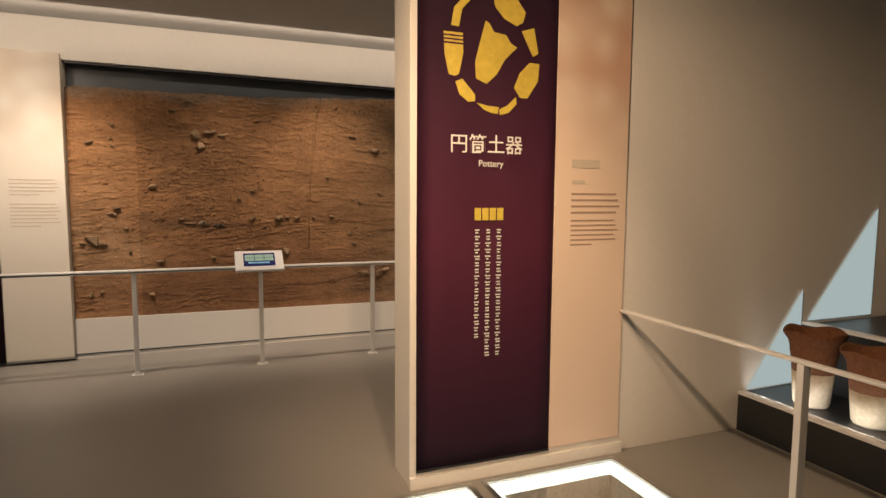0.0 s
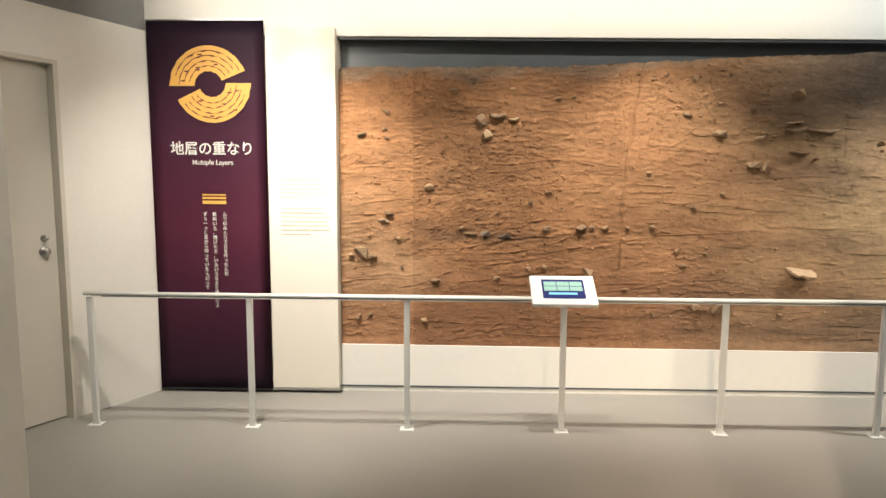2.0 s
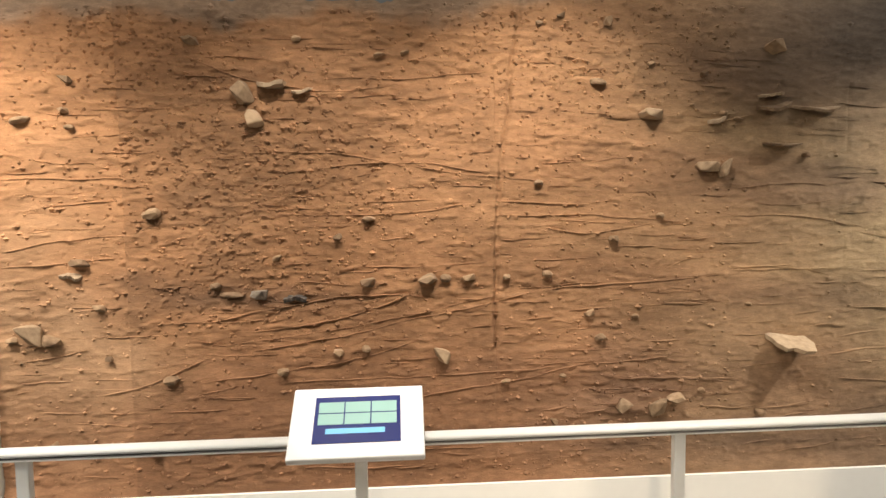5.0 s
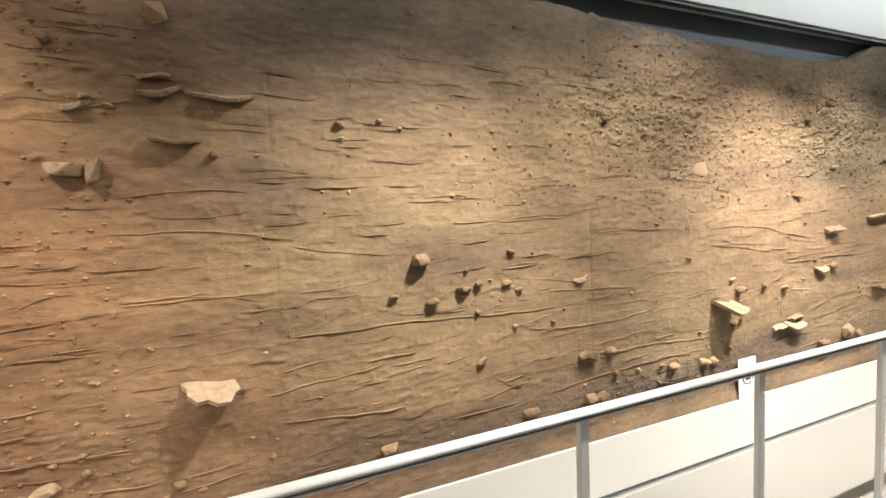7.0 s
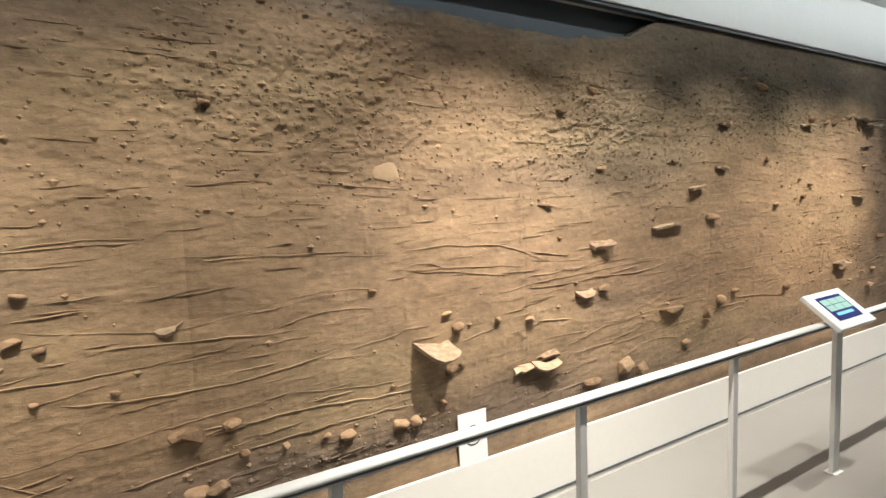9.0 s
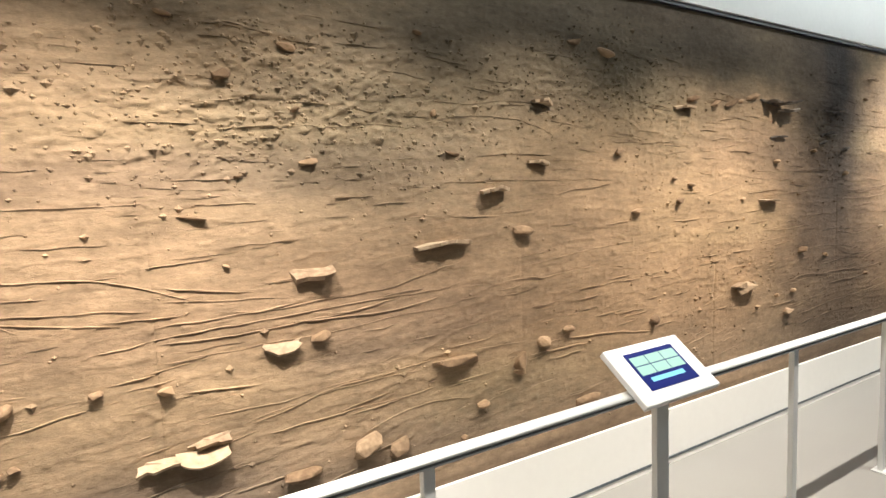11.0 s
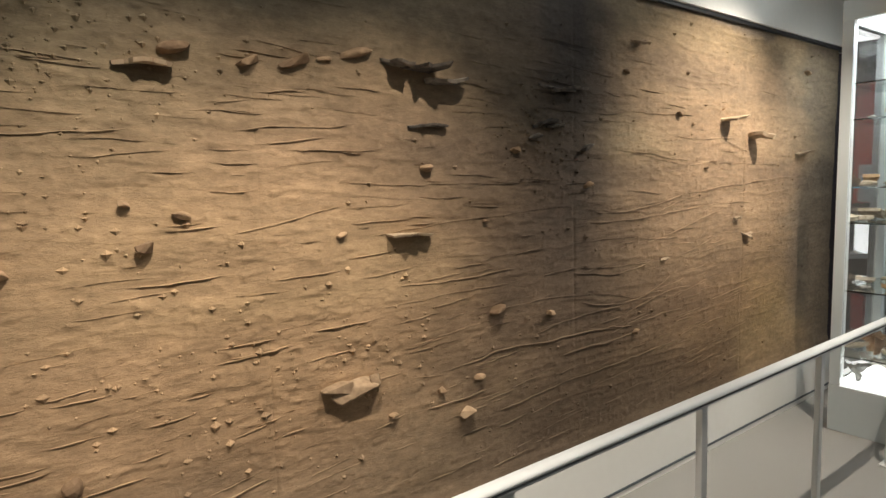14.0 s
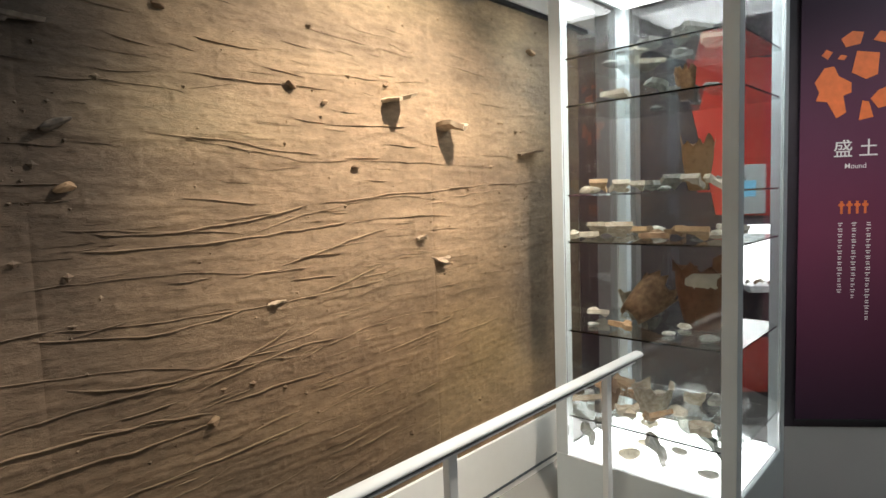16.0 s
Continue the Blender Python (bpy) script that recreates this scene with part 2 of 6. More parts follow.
LETTER = material("white_print", (0.80, 0.77, 0.74), 0.6)
GOLD = material("ochre_print", (0.72, 0.40, 0.10), 0.6, 0, 0.08, 12)
GOLD_DARK = material("brown_line_print", (0.16, 0.05, 0.03), 0.6)
OLIVE = material("mustard_print", (0.60, 0.45, 0.08), 0.6, 0, 0.2, 30)
ORANGE = material("orange_print", (0.75, 0.17, 0.045), 0.6, 0, 0.2, 20)
RED = material("red_wall_print", (0.55, 0.035, 0.02), 0.55, 0, 0.12, 8)
DARKWALL = material("dark_wall_print", (0.030, 0.022, 0.030), 0.55, 0, 0.25, 5)
CLOTH = banner_material()
PANEL_FAR = panel_material("cream_board", (0.80, 0.76, 0.68), (0.66, 0.56, 0.45))
PANEL_NEAR = panel_material("salmon_board", (0.78, 0.62, 0.50), (0.60, 0.36, 0.26))
GLASS = clear_glass("shelf_glass", (0.90, 0.97, 0.95))
PANE = clear_glass("pane_glass", (0.98, 0.99, 0.99))
LIGHTBOX = glow("white_lit_panel", (0.95, 0.98, 1.0), 4.5)
PITLIGHT = glow("pit_lit_edge", (0.72, 0.94, 1.0), 3.6)
# glow for the wedges of lamplight on the wall behind the pots
LIGHT_WEDGE = glow("bluish_wall_light", (0.64, 0.76, 0.80), 0.48)
SOIL = soil_material()
PEBBLE = stone_material("pebble_stone", (0.16, 0.10, 0.058), (0.355, 0.235, 0.138))
BLOCK = stone_material("angular_stone", (0.19, 0.125, 0.075), (0.40, 0.28, 0.175))
SHERD = stone_material("buried_sherd", (0.21, 0.14, 0.088), (0.44, 0.33, 0.22), 0.3)
CHAR = stone_material("charred_stone", (0.06, 0.05, 0.045), (0.22, 0.18, 0.14))
PALE = stone_material("pale_stone", (0.27, 0.19, 0.115), (0.33, 0.235, 0.145), 0.3)
POT_CLAY = stone_material("pot_clay", (0.09, 0.035, 0.018), (0.20, 0.085, 0.042))
PLASTER = stone_material("restored_plaster", (0.45, 0.40, 0.30), (0.65, 0.60, 0.50), 0.2)
CLAY = stone_material("fired_clay", (0.17, 0.095, 0.055), (0.42, 0.27, 0.15))
BONE = stone_material("pale_clay", (0.26, 0.21, 0.15), (0.62, 0.56, 0.46), 0.3)
SLATE = stone_material("grey_clay", (0.10, 0.10, 0.09), (0.34, 0.33, 0.30), 0.3)


# ---------------------------------------------------------------- builders
def link(name, bm, mat, parent=None, label="", smooth=False):
    me = bpy.data.meshes.new(name)
    bm.to_mesh(me)
    bm.free()
    me.materials.append(mat)
    if smooth:
        for p in me.polygons:
            p.use_smooth = True
    ob = new(name, me)
    if parent:
        ob.parent = parent
    if label:
        tagged(ob, label)
    return ob


def part(name, bm, mat, parent, label="", smooth=False):
    return link(name, bm, mat, parent, label, smooth)


def thing(name, x, y, z, label, category, group="", kind="", rz=0):
    ob = new(name)
    ob.empty_display_size = 0.1
    ob.matrix_world = pose(x, y, z, 0, 0, rz)
    return tagged(ob, label, category, group, kind)


def add_box(bm, x0, x1, y0, y1, z0, z1, m=None):
    r = bmesh.ops.create_cube(bm, size=1)
    for v in r["verts"]:
        v.co = Vector(((x0 + x1) / 2 + v.co.x * (x1 - x0), (y0 + y1) / 2 + v.co.y * (y1 - y0), (z0 + z1) / 2 + v.co.z * (z1 - z0)))
        if m:
            v.co = m @ v.co
    return r["verts"]


def box(x0, x1, y0, y1, z0, z1, bevel=0.0, m=None):
    bm = bmesh.new()
    add_box(bm, x0, x1, y0, y1, z0, z1, m)
    if bevel:
        bmesh.ops.bevel(bm, geom=bm.edges[:], offset=bevel, segments=2, affect="EDGES", profile=0.5)
    return bm


def slab(outline, y0, y1):
    """A flat plate in the x-z plane from an outline, between two depths."""
    bm = bmesh.new()
    a = [bm.verts.new((x, y0, z)) for x, z in outline]
    b = [bm.verts.new((x, y1, z)) for x, z in outline]
    n = len(outline)
    bm.faces.new(a)
    bm.faces.new(b[::-1])
    for i in range(n):
        bm.faces.new((a[i], b[i], b[(i + 1) % n], a[(i + 1) % n]))
    bmesh.ops.recalc_face_normals(bm, faces=bm.faces[:])
    return bm


def lathe(profile, steps=28):
    bm = bmesh.new()
    rings = []
    for r, z in profile:
        rings.append([bm.verts.new((r * math.cos(2 * math.pi * i / steps), r * math.sin(2 * math.pi * i / steps), z)) for i in range(steps)])
    for p, q in zip(rings, rings[1:]):
        for i in range(steps):
            bm.faces.new((p[i], p[(i + 1) % steps], q[(i + 1) % steps], q[i]))
    bm.faces.new(rings[0][::-1])
    bm.faces.new(rings[-1])
    return bm


def lettering(name, text, x, z, size, mat, parent, y=-0.004, align="CENTER", label="", bold=0.004):
    """Text in the built-in font, standing upright in the parent's x-z plane and facing its -y."""
    cu = bpy.data.curves.new(name, "FONT")
    cu.body, cu.size, cu.align_x, cu.align_y, cu.extrude = text, size, align, "CENTER", 0.0008
    cu.offset = size * bold
    tmp = bpy.data.objects.new(name, cu)
    scene.collection.objects.link(tmp)
    me = bpy.data.meshes.new_from_object(tmp.evaluated_get(bpy.context.evaluated_depsgraph_get()))
    bpy.data.objects.remove(tmp)
    me.materials.clear()
    me.materials.append(mat)
    me.transform(pose(x, y, z, 90, 0, 0))
    ob = new(name, me)
    ob.parent = parent
    if label:
        tagged(ob, label)
    return ob


def column(name, text, x, z, size, pitch, mat, parent, y=-0.004):
    """A vertical line of writing, one sign under another, as one mesh."""
    return tagged(lettering(name, "\n".join(text), x, z - pitch * len(text) / 2, size, mat, parent, y), "vertical line of small writing", kind="stuff")


def bars(name, x, z, w, h, pitch, n, mat, parent, y=-0.003, last=0.6):
    """Unreadable horizontal lines of print."""
    bm = bmesh.new()
    for i in range(n):
        ww = w * (last if i == n - 1 else 0.92 + 0.08 * ((i * 7) % 3) / 2)
        add_box(bm, x, x + ww, y - 0.0006, y + 0.002, z - i * pitch - h, z - i * pitch)
    return tagged(part(name, bm, mat, parent), "lines of small writing", kind="stuff")


def sign_marks(name, x, z, size, pitch, n, mat, parent, y=-0.004):
    """An unreadable vertical line of print: short dashes, two to a sign."""
    bm = bmesh.new()
    rnd = random.Random(n + int(x * 100))
    for i in range(n):
        zz = z - i * pitch
        w = size * rnd.uniform(0.6, 1.0)
        add_box(bm, x - w / 2, x + w / 2, y - 0.0006, y + 0.002, zz - size * 0.22, zz)
        add_box(bm, x - size * 0.3, x + size * rnd.uniform(0.1, 0.5), y - 0.0006, y + 0.002, zz - size * 0.68, zz - size * 0.45)
    return tagged(part(name, bm, mat, parent), "lines of small writing", kind="stuff")


# ---------------------------------------------------------------- the setting
def structure(name, bm, mat, label=""):
    return tagged(link(name, bm, mat), label, kind="structure")


CEIL = 3.03
# floor, with two sunken lit boxes let into it
bm = bmesh.new()
FX, FY = (-4.2, 1.45, 2.385, 2.50, 3.30, 17.5), (-9.0, -4.65, -3.50, 1.2)
for i in range(5):
    for j in range(3):
        if not (j == 1 and i in (1, 3)):
            add_box(bm, FX[i], FX[i + 1], FY[j], FY[j + 1], -0.3, 0)
bmesh.ops.remove_doubles(bm, verts=bm.verts[:], dist=0.0001)
structure("floor", bm, FLOOR, "smooth grey vinyl museum floor")
structure("ceiling", box(-4.2, 17.5, -9.0, 1.2, CEIL, CEIL + 0.1), CEILING, "plain pale grey ceiling")

# the wall that carries the soil peel: backing, skirting board below, pale fascia above
structure("wall_north", box(-1.62, 17.5, 0.12, 0.3, 0, CEIL), WALL, "plain white wall behind the soil section")


def fascia_z(x):
    return 2.676 - 0.0080 * x


bm = bmesh.new()
vs = []
for x in (-1.5, 14.6):
    for y in (-0.06, 0.118):
        for z in (fascia_z(x), CEIL - 0.002):
            vs.append(bm.verts.new((x, y, z)))
for f in ((0, 1, 5, 4), (2, 6, 7, 3), (0, 4, 6, 2), (1, 3, 7, 5), (0, 2, 3, 1), (4, 5, 7, 6)):
    bm.faces.new([vs[i] for i in f])
bmesh.ops.recalc_face_normals(bm, faces=bm.faces[:])
structure("wall_fascia", bm, WALL, "white fascia above the soil wall")
bm = bmesh.new()
vs = []
for x in (0.0, 14.4):
    for y in (-0.045, 0.0):
        for z in (fascia_z(x) - 0.022, fascia_z(x) - 0.001):
            vs.append(bm.verts.new((x, y, z)))
for f in ((0, 1, 5, 4), (2, 6, 7, 3), (0, 4, 6, 2), (1, 3, 7, 5), (0, 2, 3, 1), (4, 5, 7, 6)):
    bm.faces.new([vs[i] for i in f])
bmesh.ops.recalc_face_normals(bm, faces=bm.faces[:])
structure("trim", bm, BLACK, "thin black metal edge under the fascia")
structure("trim_slate", box(0.0, 14.4, 0.085, 0.119, 2.3, 2.74), STRIP, "dark slate strip above the soil")
bm = bmesh.new()
vs = []
for x, zt in ((0.0, 0.367), (7.0, 0.335), (14.4, 0.30)):
    vs.append([bm.verts.new((x, y, z)) for y, z in ((-0.05, 0), (-0.05, zt), (0.118, zt), (0.118, 0))])
for a, b in zip(vs, vs[1:]):
    for i in range(4):
        bm.faces.new((a[i], b[i], b[(i + 1) % 4], a[(i + 1) % 4]))
bm.faces.new(vs[0])
bm.faces.new(vs[2][::-1])
bmesh.ops.recalc_face_normals(bm, faces=bm.faces[:])
structure("baseboard", bm, SKIRT, "white painted board under the soil wall")
# thin floor edging in front of the board
structure("trim_floor", box(0.0, 14.4, -0.056, -0.0505, 0.034, 0.046), STRIP, "dark joint strip low on the white board")

# slanting side wall with a door
SIDE = Matrix.Translation((-1.37, -0.065, 0)) @ pose(0, 0, 0, 0, 0, -118.0)
bm = bmesh.new()
add_box(bm, -0.25, 0.68, -0.16, 0.0, 0, 2.70, SIDE)
add_box(bm, 0.68, 1.63, -0.16, 0.0, 2.375, 2.70, SIDE)
add_box(bm, 1.63, 3.40, -0.16, 0.0, 0, 2.70, SIDE)
structure("wall_west", bm, WALL, "white side wall with a door opening")
# shade on this upper band is put into its grey colour
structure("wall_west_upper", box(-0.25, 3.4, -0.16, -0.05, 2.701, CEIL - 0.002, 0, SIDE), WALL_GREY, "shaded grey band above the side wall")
door = thing("door_1", 0, 0, 0, "closed cream door with a round steel lock", "door", kind="structure")
door.matrix_world = SIDE
part("leaf", box(0.712, 1.598, -0.115, -0.075, 0.008, 2.345, 0.003), DOOR, door)
bm = bmesh.new()
for x0, x1, z0, z1 in ((0.682, 0.71, 0, 2.373), (1.60, 1.628, 0, 2.373), (0.71, 1.60, 2.347, 2.373)):
    add_box(bm, x0, x1, -0.13, 0.004, z0, z1)
part("door_frame", bm, DOOR, door)
for z, r in ((1.145, 0.034), (1.235, 0.021)):
    bm = lathe(((r, 0), (r, 0.010), (r * 0.9, 0.014), (r * 0.5, 0.018), (r * 0.48, 0.034), (r * 0.62, 0.04), (r * 0.55, 0.046)), 20)
    bm.transform(Matrix.Translation((0.79, -0.075, z)) @ pose(0, 0, 0, -90, 0, 0))
    part("door_lock", bm, STEEL, door, "round steel lock", True)

# near partition on the other side of the opening
structure("wall_partition", box(-0.55, -0.31, -9.0, -2.93, 0, CEIL - 0.002, 0.004), WALL, "plain pale partition wall")
# the banner wall that runs between the first room and the walkway
structure("wall_banner", box(2.095, 17.5, -3.41, -3.15, 0, CEIL - 0.002, 0.004), WALL, "long white wall beside the walkway")
# unseen grey lining, added to cut light bounced back at the soil
structure("wall_bounce_liner", box(2.45, 17.4, -3.148, -3.135, 0, CEIL - 0.003), WALL_GREY, "unseen grey lining added on the walkway's inner wall to cut bounced light")
structure("baseboard_banner", box(2.093, 3.42, -3.435, -3.4115, 0, 0.06), SKIRT, "low pale plinth under the printed boards")
# walls that close the place
structure("wall_south", box(-4.2, 17.5, -9.2, -9.0, 0, CEIL), WALL, "plain white wall")
structure("wall_far_west", box(-4.4, -4.2, -9.0, 0.12, 0, CEIL), WALL, "plain white wall")
structure("wall_alcove", box(6.2, 6.4, -9.0, -3.415, 0, CEIL - 0.002), WALL, "plain pale alcove wall")
structure("wall_far_east", box(17.5, 17.7, -9.0, 0.12, 0, CEIL), DARKWALL, "dark end wall")

# slanting end wall behind the showcase, dark with a red field
END = Matrix.Translation((15.29, -1.0, 0)) @ pose(0, 0, 0, 0, 0, -53.5)
structure("wall_end", box(-1.35, 3.2, 0.02, 0.16, 0, CEIL - 0.002, 0, END), DARKWALL, "dark printed end wall")
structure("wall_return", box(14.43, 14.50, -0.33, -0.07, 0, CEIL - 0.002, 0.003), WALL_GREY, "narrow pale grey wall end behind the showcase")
red = thing("wall_graphic", 0, 0, 0, "red printed field on the dark end wall", "wall graphic")
red.matrix_world = END
part("red_field", slab(((-0.67, 2.40), (-0.09, 2.36), (-0.09, 1.38), (-0.49, 1.40), (-0.53, 1.60), (-0.64, 2.08)), 0.012, 0.0195), RED, red)
part("red_block", slab(((-0.345, 0.25), (-0.185, 0.25), (-0.18, 0.60), (-0.33, 0.58)), -0.03, 0.0195), RED, red)


# ---------------------------------------------------------------- the soil wall
NOISE = {}


def lattice(x, z, seed):
    """Smooth value noise on arrays, about -1 to 1."""
    if seed not in NOISE:
        NOISE[seed] = np.random.RandomState(seed).uniform(-1, 1, (256, 256))
    table = NOISE[seed]
    xi, zi = np.floor(x).astype(int), np.floor(z).astype(int)
    fx, fz = x - xi, z - zi
    fx, fz = fx * fx * (3 - 2 * fx), fz * fz * (3 - 2 * fz)
    g = lambda a, b: table[a % 256, b % 256]
    return (g(xi, zi) * (1 - fx) + g(xi + 1, zi) * fx) * (1 - fz) + (g(xi, zi + 1) * (1 - fx) + g(xi + 1, zi + 1) * fx) * fz


def blob(x, z, cx, cz, rx, rz):
    return np.exp(-((x - cx) / rx) ** 2 - ((z - cz) / rz) ** 2)


def crumbly(x, z):
    """How coarse the earth is, 0 to 1: loose fills against smooth cut layers."""
    c = 0.78 * blob(x, z, 1.15, 1.75, 0.6, 0.6) + 0.5 * blob(x, z, 2.6, 2.2, 0.7, 0.3)
    c = c + 0.9 * blob(x, z, 5.7, 2.05, 0.9, 0.38) + 0.8 * blob(x, z, 7.3, 1.95, 0.85, 0.5)
    c = c + 0.55 * blob(x, z, 9.0, 2.2, 0.9, 0.3) + 0.3 * blob(x, z, 10.2, 0.9, 0.7, 0.35)
    c = c + 0.5 * blob(x, z, 6.0, 0.56, 2.0, 0.10) + 0.7 * blob(x, z, 11.25, 1.9, 0.35, 0.28) + 0.3 * blob(x, z, 11.3, 1.3, 0.3, 0.5) + 0.5 * blob(x, z, 0.4, 2.3, 0.4, 0.2)
    return np.clip((c + 0.25 * lattice(x * 1.5, z * 2.5, 3)) * np.clip((13.2 - x) / 2.2, 0.25, 1), 0.06, 1.0)


def relief(x, z):
    """Depth by which the earth stands out from its backing."""
    c = crumbly(x, z)
    lay = z - 0.10 * np.sin(x * 0.9) - 0.06 * lattice(x * 0.8, z * 0.5, 5)
    h = 0.010 * lattice(x * 1.3, z * 1.7, 11) + 0.004 * lattice(x * 3.5, lay * 9.0, 12)
    h = h + 0.006 * lattice(x * 7.0, lay * 24.0, 13) * (0.08 + c * c)
    tx = x + 0.010 * lattice(x * 21, z * 27, 25)
    tz = lay + 0.35 * (z - lay) + 0.006 * lattice(x * 18, z * 25, 26)
    for fx, fz, size, floor_, drop, seed in ((21, 38, 0.022, 0.12, 0.010, 14), (37, 70, 0.017, 0.10, 0.005, 15), (62, 105, 0.010, 0.05, 0.003, 16)):
        # crumbs with a sloping back and a steep underside
        n = lattice(tx * fx, tz * fz, seed)
        n = np.maximum(lattice(tx * fx, (tz + drop * np.maximum(n, 0)) * fz, seed) - floor_, 0)
        h = h + size * n * c * c * 0.85
    flake = lattice(tx * 15, tz * 58, 17)
    flake = lattice(tx * 15, (tz + 0.006 * np.maximum(flake, 0)) * 58, 17)
    h = h + 0.0058 * np.maximum(flake - 0.12, 0) * np.clip(0.45 + 1.3 * lattice(x * 1.9, z * 2.6, 27), 0.12, 1) * np.clip(1.5 - 0.1 * x, 0.4, 1) * (1 + 0.8 / (1 + np.exp((x - 3.0) * 3)))
    h = h + 0.011 * np.maximum(lattice(tx * 33, tz * 58, 18) - 0.42, 0) * (0.55 + c) * (1 + 0.5 / (1 + np.exp((x - 3.2) * 3)))
    h = h + 0.0009 * lattice(x * 37 + z * 23, z * 44 - x * 19, 28)
    # thin broken ledges along the layers
    for k, size, seed in ((15.0, 0.0050, 51), (27.0, 0.0026, 61)):
        p = (lay - 0.06 * np.clip(x - 3.5, 0, 6) * (z < 1.5) * (1.5 - z)) * k
        p = p + 0.9 * lattice(x * 1.1, z * 3.0, seed) + 0.35 * lattice(x * 3.6, z * 6.0, seed + 1) + 0.12 * lattice(x * 14, z * 11, seed + 2)
        row = np.floor(p)
        u = p - row
        on = np.clip(3.0 * (lattice(x * 2.3 + row * 7.7, row * 3.3 + 0.5, seed + 3) - 0.24), 0, 1)
        h = h + size * on * np.exp(-u / (0.010 * k)) * (1 - 0.7 * c) * np.clip(u * 9, 0, 1) * (1 + 0.8 / (1 + np.exp(-(x - 11.2) * 3)))
    for s in JOINTS:
        h = h - 0.0042 * np.exp(-((x - s - 0.003 * lattice(z * 6, z * 0 + s, 19)) / 0.008) ** 2) * np.clip(0.45 + lattice(z * 3, z * 0 + s, 23), 0, 1)
    crack = 2.12 + 0.13 * np.clip((z - 1.0) / 1.5, 0, 1) ** 2 + 0.012 * lattice(z * 7, z * 0 + 0.3, 20)
    h = h - 0.014 * np.exp(-((x - crack) / 0.0075) ** 2) * (z > 0.95)
    low = np.clip((z - 0.36) / 0.06, 0, 1)
    return np.clip(0.02 + h, 0.0, 0.1) * low + 0.034 * (1 - low)


# each panel of the peel has its own slight tone
PANEL_TONE = (1.14, 0.93, 1.0, 1.06, 0.95, 1.05, 0.97, 1.04, 0.94, 1.04)
JOINTS = (0.55, 2.12, 3.73, 5.29, 6.87, 8.43, 9.95, 11.44, 13.0)


def soil_top(x):
    t = np.interp(x, (0, 1.6, 2.2, 3.0, 4.1, 5.2, 6.1, 7.2, 7.65, 7.9, 8.4, 10.0, 14.5),
                  (2.455, 2.465, 2.50, 2.53, 2.57, 2.51, 2.43, 2.405, 2.46, 2.57, 2.61, 2.605, 2.57))
    return t + 0.012 * lattice(x * 9, x * 0 + 0.5, 21) + 0.008 * lattice(x * 31, x * 0 + 0.5, 22) + 0.006 * lattice(x * 70, x * 0 + 0.5, 24)


